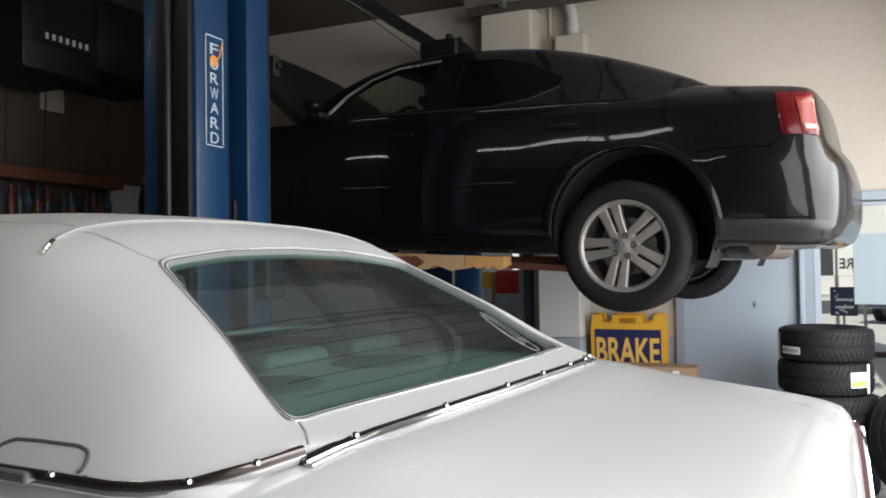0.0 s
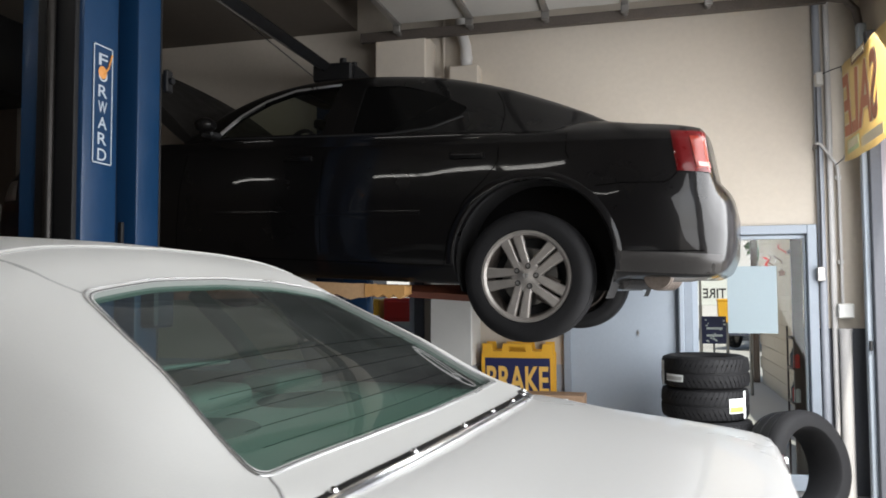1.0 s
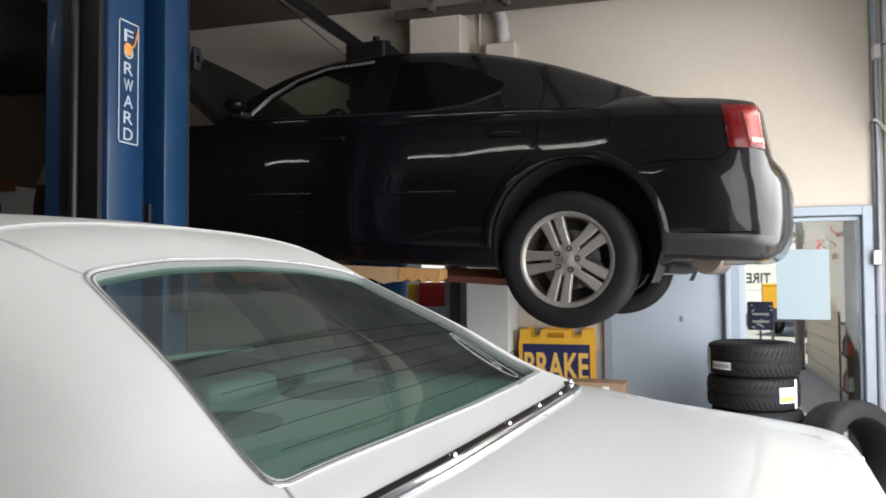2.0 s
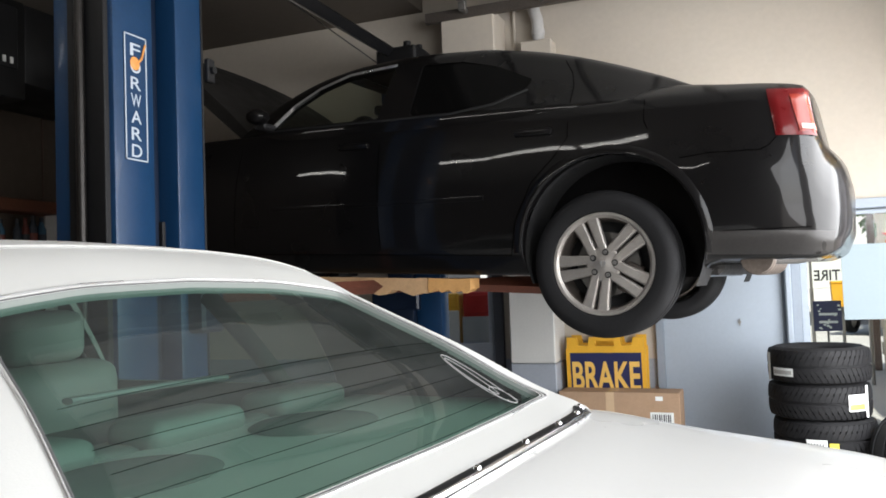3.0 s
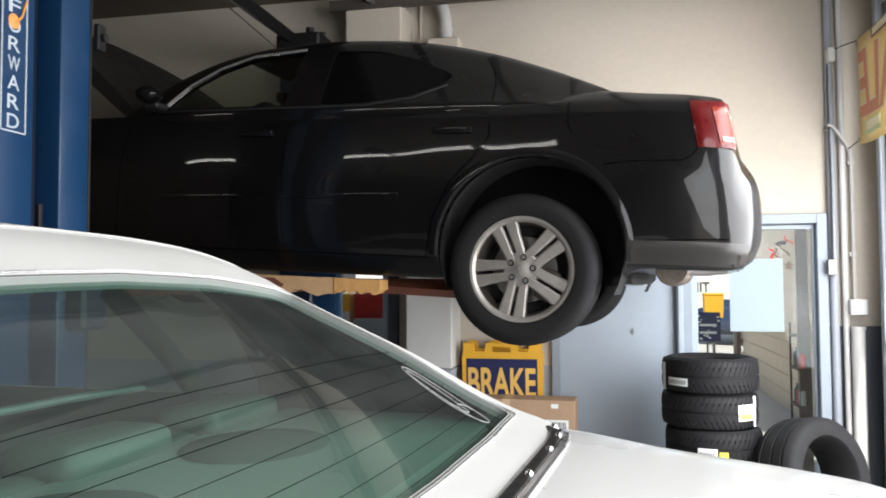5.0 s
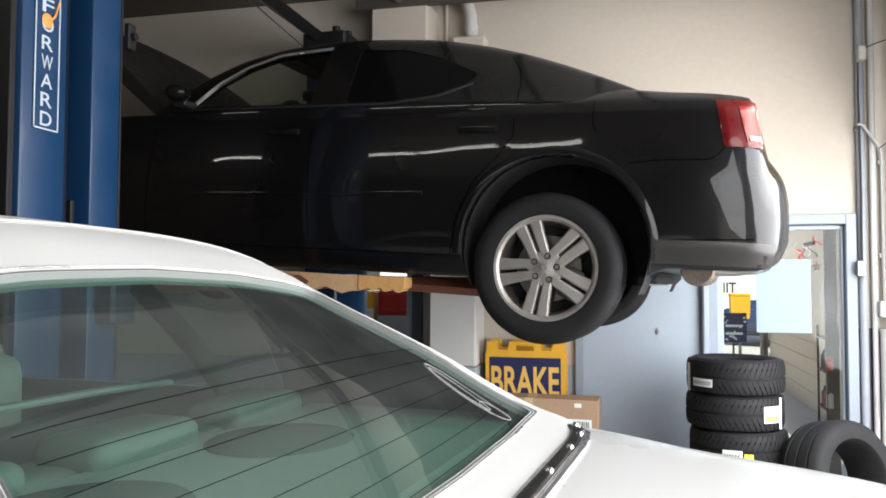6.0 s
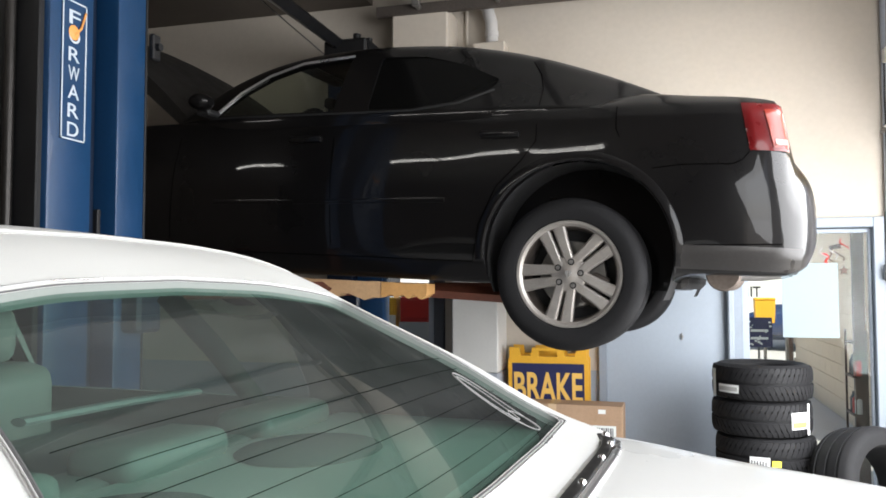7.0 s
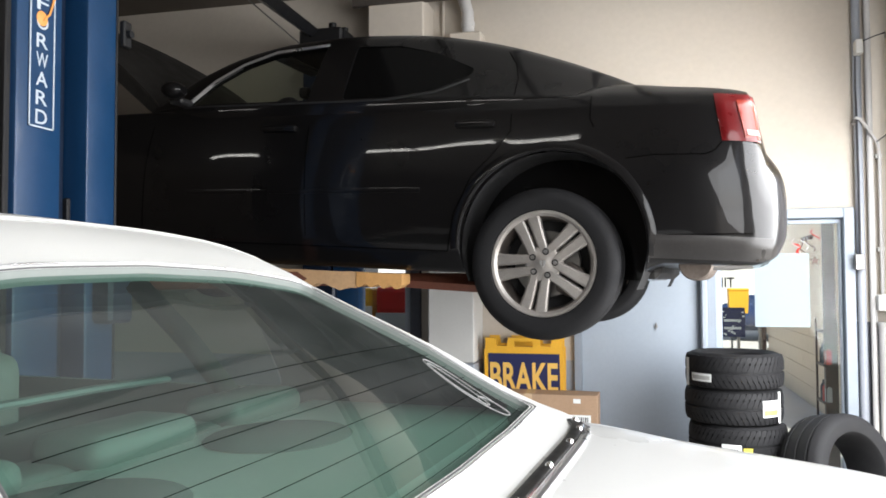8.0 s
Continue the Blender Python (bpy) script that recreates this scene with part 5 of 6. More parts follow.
    tube(bm, [(0.55, -0.88, 0.64), (0.69, -0.78, 0.64), (0.72, -0.4, 0.64), (0.72, 0.4, 0.64), (0.69, 0.78, 0.64), (0.55, 0.88, 0.64)], 0.08, 12, (0.05, 0.09))
    part("rear_bumper", bm, M_CHROME, car)
    # inside
    bm = bm_new()
    box(bm, -0.63, -0.125, -0.66, 0.66, 1.19, 1.283, 0.01)
    part("parcel_shelf", bm, M_SHELF, car)
    for l in (-0.24, 0.24):
        bm = bm_new()
        lathe(bm, [(0.0, 0.008), (0.6, 0.008), (0.95, 0.004), (1.0, 0.0), (0.0, 0.0)], 32, "z")
        bmesh.ops.transform(bm, matrix=Matrix.Translation((-0.47, l, 1.284)) @ Matrix.Diagonal((0.125, 0.15, 1, 1)), verts=bm.verts)
        part("speaker", bm, M_SPEAKER, car)
    bm = bm_new()
    box(bm, -0.76, -0.625, -0.62, 0.62, 1.0, 1.288, 0.03, None, 3)
    part("rear_seat_back", bm, M_CREAM, car)
    for l in (-0.32, 0.055, 0.43):
        bm = bm_new()
        box(bm, -0.73, -0.59, l - 0.13, l + 0.13, 1.27, 1.330, 0.028, None, 3)
        part("rear_headrest", bm, M_CREAM, car)
    for l in (-0.40, 0.40):
        bm = bm_new()
        box(bm, -1.62, -1.44, l - 0.24, l + 0.24, 0.8, 1.38, 0.06, None, 3)
        seat = part("front_seat", bm, M_CREAM, car)
        bm = bm_new()
        box(bm, -1.58, -1.46, l - 0.13, l + 0.13, 1.38, 1.53, 0.045, None, 3)
        part("headrest", bm, M_CREAM, seat)
    bm = bm_new()
    tube(bm, [(-0.76, -0.12, 1.372), (-0.76, 0.10, 1.372), (-0.76, 0.30, 1.367)], 0.008, 8, (0.016, 0.007))
    part("seat_top_bar", bm, M_SEAMGREY, car, "pale bar along the seat top")
    bm = bm_new()
    box(bm, -2.75, -2.45, -0.7, 0.7, 1.15, 1.28, 0.05, None, 3)
    part("dashboard", bm, M_SPEAKER, car)
    bm = bm_new()
    box(bm, -2.12, -2.09, -0.10, 0.12, 1.545, 1.585, 0.012, None, 2)
    part("rear_view_mirror", bm, M_BLACKPLASTIC, car)
    bm = bm_new()
    tube(bm, [(-0.80, -0.62, 1.27), (-0.95, -0.63, 1.42), (-1.1, -0.62, 1.56)], 0.03, 8, (0.012, 0.03))
    tube(bm, [(-0.80, 0.62, 1.27), (-0.95, 0.63, 1.42), (-1.1, 0.62, 1.56)], 0.03, 8, (0.012, 0.03))
    part("seat_belt", bm, M_SPEAKER, car)
    # wheels
    for f in (0.12, 3.05):
        for side in (-1, 1):
            w = part("wheel", tyre_bm(0.345, 0.20, 0.20), M_TYRE, car)
            w.matrix_basis = pose(-f, side * 0.77, 0.345, 0, 0, 0 if side < 0 else 180)
            bm = bm_new()
            lathe(bm, [(0.0, -0.085), (0.06, -0.09), (0.12, -0.075), (0.195, -0.08), (0.205, -0.07), (0.2, 0.05), (0, 0.05)], 36, "y")
            part("wheel_cover", bm, M_CHROME, w)
    return car


black_sedan()
white_saloon()

# ---- the lift ----


def two_post_lift():
    lift = thing("two_post_lift", "blue two-post car lift holding up the black sedan", "car lift")
    top = 3.50
    bm = bm_new()
    box(bm, -3.47, -3.25, 3.13, 3.375, 0.0, top, 0.012, None, 2)
    near = part("near_post", bm, M_BLUE, lift)
    # recess between the plates: its shade is the near-black blue itself
    bm = bm_new()
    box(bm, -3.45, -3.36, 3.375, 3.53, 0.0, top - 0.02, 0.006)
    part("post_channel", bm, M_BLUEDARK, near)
    bm = bm_new()
    box(bm, -3.47, -3.25, 3.53, 3.72, 0.0, top, 0.010, None, 2)
    part("post_flange", bm, M_BLUE, near)
    bm = bm_new()
    box(bm, -3.60, -3.475, 3.14, 3.70, 0.0, top, 0.010, None, 2)
    part("back_flange", bm, M_BLUE, near)
    # no groove is cut: a black strip gives its shade
    bm = bm_new()
    box(bm, -3.478, -3.272, 3.10, 3.129, 0.0, top, 0.004)
    part("slot", bm, M_BLACKSTEEL, near, "black strip standing for the shaded groove")
    bm = bm_new()
    cyl(bm, (-3.385, 3.078, 0.0), (-3.385, 3.078, top), 0.020, n=18)
    part("hydraulic_rod", bm, M_ROD, near, "oily steel rod")
    # added plate: keeps the post's blue out of the sedan's reflection
    bm = bm_new()
    box(bm, -3.60, -3.25, 3.722, 3.735, 0.05, top, 0.003)
    part("reflection_cover", bm, M_BLACKSTEEL, near, "added black plate that darkens the post's reflection")
    bm = bm_new()
    box(bm, -3.25, -3.22, 3.735, 3.79, 2.62, 2.74, 0.006)
    cyl(bm, (-3.235, 3.76, 2.68), (-3.20, 3.76, 2.68), 0.018, n=12)
    part("safety_catch", bm, M_BLACKSTEEL, near)
    bm = bm_new()
    box(bm, -3.262, -3.235, 3.40, 3.42, 1.74, 1.90, 0.004)
    box(bm, -3.262, -3.23, 3.40, 3.46, 1.76, 1.775, 0.003)
    part("lock_handle", bm, M_BLACKSTEEL, near)
    # lettered plate on the post, read downwards
    x = -3.247
    part("name_plate", box(bm_new(), x - 0.001, x + 0.0015, 3.19, 3.325, 2.16, 2.72, 0.0005), M_BLUE, near, "blue decal with white upright lettering")
    bm = bm_new()
    for a, b, c, d in ((3.19, 3.196, 2.16, 2.72), (3.319, 3.325, 2.16, 2.72), (3.19, 3.325, 2.16, 2.166), (3.19, 3.325, 2.714, 2.72)):
        box(bm, x + 0.001, x + 0.0035, a, b, c, d)
    part("decal_border", bm, M_WHITEINK, near)
    zs = np.linspace(2.625, 2.175, 7)
    for ch, z in zip("FORWARD", zs):
        t, w, h = text_mesh(ch, 1.0, 0.0008, 0.006)
        for v in t.verts:
            a, b = v.co.x / w, v.co.z / h
            v.co = (x + 0.003 - v.co.y * 0.5, 3.225 + a * 0.062, z + b * 0.056)
        part("letter", t, M_WHITEINK, near)
    bm = bm_new()
    lathe(bm, [(0.0, -0.004), (0.024, -0.003), (0.030, 0.0), (0.0, 0.0)], 20, "y")
    bmesh.ops.transform(bm, matrix=pose(x + 0.004, 3.252, 2.592, 0, 0, 90), verts=bm.verts)
    tube(bm, [(x + 0.006, 3.255, 2.585), (x + 0.006, 3.29, 2.62), (x + 0.006, 3.315, 2.69)], 0.005, 6)
    part("decal_emblem", bm, M_ORANGE, near)
    bm = bm_new()
    box(bm, -3.75, -3.05, 3.0, 3.8, 0.0, 0.025, 0.006)
    part("base_plate", bm, M_BLUE, near)
    # far post
    bm = bm_new()
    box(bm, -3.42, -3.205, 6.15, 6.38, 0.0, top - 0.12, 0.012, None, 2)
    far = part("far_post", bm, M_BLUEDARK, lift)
    bm = bm_new()
    box(bm, -3.20, -2.99, 6.20, 6.36, 0.0, top - 0.2, 0.010, None, 2)
    part("post_flange", bm, M_BLUE, far)
    bm = bm_new()
    box(bm, -3.72, -3.05, 6.0, 6.5, 0.0, 0.025, 0.006)
    part("base_plate", bm, M_BLUE, far)
    # crossbar between the post heads
    bm = bm_new()
    tube(bm, [(-3.35, 3.4, 3.44), (-3.33, 6.28, 3.43)], 0.05, 4)
    bar = part("crossbar", bm, M_BLACKSTEEL, lift)
    bm = bm_new()
    tube(bm, [(-3.36, 3.4, 3.40), (-3.36, 4.8, 3.385), (-3.36, 6.2, 3.40)], 0.006, 6)
    tube(bm, [(-3.46, 3.4, 3.55), (-3.46, 6.2, 3.36)], 0.005, 6)
    part("cable", bm, M_STEEL, bar)
    bm = bm_new()
    box(bm, -3.44, -3.10, 6.12, 6.40, 3.30, 3.45, 0.015)
    cyl(bm, (-3.20, 6.2, 3.44), (-3.20, 6.2, 3.50), 0.03)
    cyl(bm, (-3.12, 6.25, 3.43), (-3.12, 6.25, 3.475), 0.025)
    loft(bm, [[(-3.10, 6.18, 3.30), (-3.10, 6.34, 3.30), (-3.10, 6.34, 3.45), (-3.10, 6.18, 3.45)], [(-2.98, 6.2, 3.28), (-2.98, 6.32, 3.28), (-2.98, 6.32, 3.34), (-2.98, 6.2, 3.34)]])
    part("head_bracket", bm, M_BLACKSTEEL, bar)
    # carriages and swing arms under the sills

    def arm(y0, pts, mt):
        bm = bm_new()
        tube(bm, pts, 0.05, 4, (0.055, 0.038))
        a = part("swing_arm", bm, mt, lift)
        x, y, z = pts[-1]
        bm = bm_new()
        cyl(bm, (x, y, z + 0.03), (x, y, z + 0.075), 0.06, n=20)
        part("pad", bm, M_BLACKPLASTIC, a, "round rubber pad")
        return a
    for y, yi in ((3.66, 4.55), (6.22, 5.55)):
        bm = bm_new()
        box(bm, -3.56, -3.16, y - 0.08, y + 0.08, 1.38, 1.60, 0.015)
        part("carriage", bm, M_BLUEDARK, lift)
    arm(0, [(-3.25, 3.72, 1.555), (-2.6, 4.62, 1.572), (-2.15, 4.64, 1.56), (-1.72, 4.66, 1.53)], M_REDARM)
    arm(0, [(-3.45, 3.72, 1.58), (-3.9, 4.5, 1.58), (-4.2, 4.95, 1.60)], M_REDARM)
    arm(0, [(-3.25, 6.20, 1.56), (-2.4, 6.0, 1.575), (-1.75, 5.85, 1.56)], M_REDARM)
    arm(0, [(-3.45, 6.20, 1.58), (-3.9, 6.1, 1.58), (-4.1, 6.2, 1.60)], M_REDARM)
    return lift


def cardboard_pads():
    specs = [(-3.15, -2.372, 0.072, M_CARDTAN, 1.0), (-2.366, -2.118, 0.062, M_CARDLIGHT, 0.0)]
    for (a, b, h, mt, torn) in specs:
        bm = bm_new()
        rnd = random.Random(int(a * 100))
        n = 18
        top = lambda x: 1.554 + (-1.412 - x) * 0.05
        rings = []
        for i in range(n + 1):
            x = a + (b - a) * i / n
            y = 4.318 + (-1.412 - x) * 0.123
            lo = top(x) - h - (0.020 * rnd.random() if torn else 0.004 * rnd.random()) - 0.01 * math.sin(i * 1.3)
            up = top(x) + 0.004 * rnd.random()
            rings.append([(x, y - 0.012, lo), (x, y - 0.004, up), (x, y + 0.14, up), (x, y + 0.14, lo + 0.01)])
        loft(bm, rings)
        solo("cardboard_pad", bm, mt, "torn tan cardboard pad between lift arm and sill" if torn else "orange cardboard pad between lift arm and sill", "cardboard")


# ---- loose things ----


def tyre_thing(name, R, r, w, m, label, mt, group, chevrons=True, band=True):
    t = thing(name, label, "tyre", m, group)
    body = part("carcass", tyre_bm(R, r, w, True, 64), mt, t)
    if chevrons:
        rnd = random.Random(7)
        bm = bm_new()
        n = 54
        for k in range(n):
            for s in (-1, 1):
                a0 = 2 * math.pi * k / n + (0.07 if s > 0 else 0)
                rows = []
                for q in np.linspace(0.0, 1.0, 5):
                    a = a0 - 0.16 * q
                    y = s * w * (0.05 + 0.40 * q)
                    rr = R + 0.0025 - 0.010 * q ** 4
                    da = 0.078 + 0.014 * q
                    rows.append([(rad * math.cos(a + e), y, rad * math.sin(a + e)) for rad, e in ((rr, 0), (rr, da), (rr - 0.016, da), (rr - 0.016, 0))])
                loft(bm, rows)
        part("tread", bm, mt, body, "", 25)
    return t


def label_on(parent, R, a0, a1, y0, y1, mt, name, label="", lift=0.006, n=8):
    """A sticker bent round a tyre."""
    bm = bm_new()
    vs = []
    for i in range(n + 1):
        a = a0 + (a1 - a0) * i / n
        vs.append([bm.verts.new(((R + lift) * math.cos(a), y, (R + lift) * math.sin(a))) for y in (y0, y1)])
    for p, q in zip(vs[:-1], vs[1:]):
        bm.faces.new((p[0], q[0], q[1], p[1]))
    ob = part(name, bm, mt, parent, label)
    return ob


def tyre_stack():
    cx, cy, R = -0.395, 6.06, 0.296
    for i in range(5):
        dx, dy = (0.012, -0.01, 0.014, -0.006, 0.0)[i], (0.0, 0.01, -0.008, 0.006, 0.0)[i]
        t = tyre_thing("tyre", R, 0.205, 0.212, pose(cx + dx, cy + dy, 0.110 + 0.2195 * i, 90, 0, 20 * i),
                       "new black tyre lying flat in the stack by the door", M_TYRE, "tyre stack")

        def ang(world_deg, turn=20 * i):
            # the tyre's own angle for a compass direction in plan
            return radians(turn - world_deg)
        if i == 4:
            label_on(t, R, ang(-152), ang(-122), -0.062, -0.012, M_LABEL, "label", "grey and green paper label")
            label_on(t, R, ang(-150), ang(-124), -0.050, -0.026, M_SEAMGREY, "label_print", lift=0.009)
            label_on(t, R, ang(-168), ang(-159), -0.10, 0.075, M_LABEL, "label", "pale paper wrap")
        if i == 3:
            label_on(t, R, ang(-62), ang(-38), -0.048, 0.052, M_LABEL, "label", "white and green tyre label")
            label_on(t, R, ang(-61), ang(-40), -0.038, -0.005, M_GREEN, "label_print", lift=0.009)
            label_on(t, R, ang(-37), ang(-32), -0.09, 0.10, M_LABEL, "label", "white paper wrap")
        if i == 2:
            label_on(t, R, ang(-114), ang(-92), -0.07, 0.01, M_LABEL, "label", "white bar code label")
            for k in range(6):
                label_on(t, R, ang(-112 + 3.0 * k), ang(-110.8 + 3.0 * k), -0.062, -0.012, M_INK, "label_print", lift=0.009, n=2)
            label_on(t, R, ang(-90), ang(-80), -0.045, -0.008, M_YELLOWINK, "label", "yellow label")


def leaning_tyres():
    t = tyre_thing("tyre", 0.362, 0.24, 0.29, pose(0.165, 5.85, 0.385, -12, 0, 40), "wide worn black tyre leaning in the corner beside the stack", M_TYREOLD, "", chevrons=False)
    ring = part("sidewall_line", tube(bm_new(), [(0.318 * math.cos(a), -0.141, 0.318 * math.sin(a)) for a in np.linspace(0, 2 * math.pi, 49)], 0.006, 6), M_TYREOLD, t)
    j = thing("plastic_jug", "white plastic jug standing on the floor by the tyres", "jug", pose(-0.035, 6.24, 0))
    bm = bm_new()
    lathe(bm, [(0, 0), (0.055, 0), (0.062, 0.01), (0.062, 0.19), (0.05, 0.235), (0.024, 0.265), (0.022, 0.285), (0, 0.285)], 24, "z")
    part("bottle", bm, M_WHITEBOX, j)
    bm = bm_new()
    lathe(bm, [(0, 0.283), (0.026, 0.283), (0.026, 0.305), (0, 0.307)], 20, "z")
    part("cap", bm, M_LABEL, j)
    bm = bm_new()
    tube(bm, [(-0.03, 0, 0.258), (-0.066, 0, 0.25), (-0.07, 0, 0.20), (-0.058, 0, 0.17)], 0.009, 8)
    part("handle", bm, M_WHITEBOX, j)


def brake_sign():
    s = thing("brake_sign", "yellow plastic A-frame sign with a navy brake panel", "sign", pose(-1.815, 6.60, 0, 4, 0, 0))
    w, h = 0.295, 1.135
    outline = [(-w, 0.0), (-w, h - 0.09), (-w + 0.01, h - 0.075), (-w + 0.01, h), (-w + 0.085, h), (-w + 0.095, h - 0.06), (-0.125, h - 0.06), (-0.115, h), (-0.03, h),
               (0.115, h), (0.125, h - 0.06), (w - 0.095, h - 0.06), (w - 0.085, h), (w - 0.01, h), (w - 0.01, h - 0.075), (w, h - 0.09), (w, 0.0)]
    bm = bm_new()
    prism(bm, outline, -0.016, 0.016, "y")
    front = mesh_object("front_board", bm, M_SIGNYEL)
    cut(front, [box(bm_new(), -0.07, 0.07, -0.1, 0.1, h - 0.065, h - 0.025)])
    front.parent = s
    bm = bm_new()
    prism(bm, [(a, b) for a, b in outline], -0.013, 0.013, "y")
    back = part("back_board", bm, M_SIGNYEL, s)
    back.matrix_basis = pose(0, 0.06, 0, -6, 0, 0)
    bm = bm_new()
    box(bm, -w + 0.03, w - 0.03, -0.019, -0.015, 0.12, h - 0.115, 0.001)
    panel = part("panel", bm, M_SIGNBLUE, front, "navy blue panel")
    t, tw, th = text_mesh("BRAKE", 1.0, 0.001, 0.023)
    for v in t.verts:
        a, b = v.co.x / tw, v.co.z / th
        v.co = (-0.252 + a * 0.504, -0.0205 + v.co.y * 0.5, h - 0.398 + b * 0.218)
    part("lettering", t, M_SIGNTEXT, front, "amber capital letters")
    for k in range(6):
        bm = bm_new()
        box(bm, -0.25 + 0.085 * k, -0.185 + 0.085 * k, -0.0215, -0.0185, h - 0.62, h - 0.45, 0.001)
        part("print_bar", bm, M_SIGNTEXT, front)


def parts_carton():
    c = thing("cardboard_box", "long brown cardboard box taped shut with labels", "box", pose(-1.695, 6.40, 0, 0, 0, -2))
    w, d, h = 0.43, 0.12, 0.755
    bm = bm_new()
    box(bm, -w, w, -d, d, 0, h, 0.004)
    part("carton", bm, M_CARDBOARD, c)
    bm = bm_new()
    box(bm, -0.085, -0.025, -d - 0.0015, -d, h - 0.32, h, 0.0003)
    box(bm, -0.085, -0.025, -d, d, h, h + 0.0015, 0.0003)
    part("tape", bm, M_TAPE, c)
    bm = bm_new()
    box(bm, 0.225, 0.385, -d - 0.002, -d, h - 0.235, h - 0.135, 0.0003)
    lab = part("shipping_label", bm, M_LABEL, c, "white shipping label")
    for k in range(9):
        bm = bm_new()
        a = 0.24 + 0.015 * k
        box(bm, a, a + 0.006 + 0.003 * (k % 2), -d - 0.0035, -d - 0.002, h - 0.215, h - 0.15)
        part("print_bar", bm, M_INK, lab)
    bm = bm_new()
    box(bm, 0.20, 0.38, -d - 0.002, -d, h - 0.285, h - 0.24, 0.0003)
    lab = part("stamp", bm, M_INK, c, "black printed stamp")
    bm = bm_new()
    box(bm, 0.265, 0.315, -d - 0.002, -d, h - 0.055, h - 0.025, 0.0003)
    part("sticker", bm, M_LABEL, c)


def side_wall_things():
    s = thing("wall_shelf", "dark brown wooden wall shelf on the board wall", "shelf")
    bm = bm_new()
    box(bm, XL, XL + 0.24, 4.3, 6.08, 2.36, 2.47, 0.008)
    part("board", bm, M_BROWNWOOD, s)
    bm = bm_new()
    box(bm, XL, XL + 0.24, 4.3, 6.08, 1.96, 1.985, 0.004)
    part("lower_board", bm, M_BROWNWOOD, s)
    bm = bm_new()
    for y in (4.35, 5.3, 6.02):
        box(bm, XL, XL + 0.2, y, y + 0.03, 1.7, 1.96, 0.004)
    part("bracket", bm, M_RUSTY, s)
    rnd = random.Random(11)
    y = 4.42
    k = 0
    while y < 6.0:
        if 5.32 < y < 5.42 or 5.60 < y < 5.70:
            y += 0.08
            continue
        r = 0.034 + 0.014 * rnd.random()
        h = 0.30 + 0.07 * rnd.random()
        b = thing("bottle", "dark workshop fluid bottle standing on the wall shelf", "bottle", pose(XL + 0.13, y, 1.985), "shelf bottles")
        bm = bm_new()
        lathe(bm, [(0, 0), (r, 0), (r, h * 0.68), (r * 0.5, h * 0.82), (r * 0.42, h * 0.9), (0, h * 0.9)], 16, "z")
        part("flask", bm, (M_BOTTLE, M_BOTTLERED, M_BOTTLE, M_BOTTLEBLUE)[k % 4], b)
        bm = bm_new()
        lathe(bm, [(0, h * 0.88), (r * 0.5, h * 0.88), (r * 0.5, h), (0, h)], 12, "z")
        part("cap", bm, (M_INK, M_BOTTLERED, M_INK, M_BOTTLE)[k % 4], b)
        bm = bm_new()
        lathe(bm, [(r + 0.0008, h * 0.15), (r + 0.0008, h * 0.55)], 16, "z")
        part("label", bm, (M_BOTTLE, M_INK, M_BOTTLERED)[k % 3], b)
        y += 2 * r + 0.012
        k += 1
    bm = bm_new()
    box(bm, XL, XL + 0.03, 6.10, 6.55, 1.0, 2.44, 0.004)
    solo("pale_board", bm, M_WHITEBOX, "pale board leaning on the side wall", "board")
    # unit heater hung from the ceiling
    h = thing("unit_heater", "dark hung heater with a row of pale louvres", "heater")
    bm = bm_new()
    box(bm, -6.75, -6.0, 4.36, 5.10, 3.14, 3.92, 0.02, None, 2)
    part("case", bm, M_HEATER, h)
    bm = bm_new()
    box(bm, -6.002, -5.985, 4.45, 5.02, 3.36, 3.86, 0.01)
    part("grille_frame", bm, M_BLACKSTEEL, h)
    for k in range(7):
        bm = bm_new()
        y = 4.55 + 0.065 * k
        box(bm, -5.99, -5.975, y, y + 0.028, 3.40, 3.45, 0.003, pose(0, 0, 0))
        part("louvre", bm, M_WHITEBOX, h)
    bm = bm_new()
    box(bm, -6.92, -6.02, 5.105, 6.2, 3.28, 3.92, 0.02, None, 2)
    part("duct", bm, M_HEATER, h)
    bm = bm_new()
    box(bm, XL, XL + 0.012, 5.295, 5.557, 3.056, 3.274, 0.002)
    solo("notice", bm, M_BEIGE, "faded paper notice pinned to the board wall", "paper")
    bm = bm_new()
    box(bm, XL, XL + 0.02, 4.55, 4.72, 3.35, 3.75, 0.002)
    solo("poster", bm, M_BROWNWOOD, "dark small poster on the board wall", "poster")


def lamps():
    for k, (x, y) in enumerate(((-5.9, 1.55), (-4.2, 1.6), (-3.35, 1.6), (-2.45, 1.6), (-3.3, -0.5), (-2.4, -0.5))):
        d = thing("tube_lamp", "twin fluorescent tube lamp hung under the ceiling", "lamp", pose(x, y, 3.84), "ceiling lamps")
        bm = bm_new()
        box(bm, -0.42, 0.42, -0.07, 0.07, 0.0, 0.06, 0.006)
        part("case", bm, M_LAMPCASE, d)
        for s in (-0.035, 0.035):
            bm = bm_new()
            cyl(bm, (-0.40, s, -0.018), (0.40, s, -0.018), 0.014, n=12)
            part("tube", bm, M_LAMPTUBE, d)
        bm = bm_new()
        for s in (-0.3, 0.3):
            cyl(bm, (s, 0, 0.06), (s, 0, 0.66 if x > -3.28 else 0.08), 0.005, n=6)
        part("hanger", bm, M_STEEL, d)


# ---- outside ----


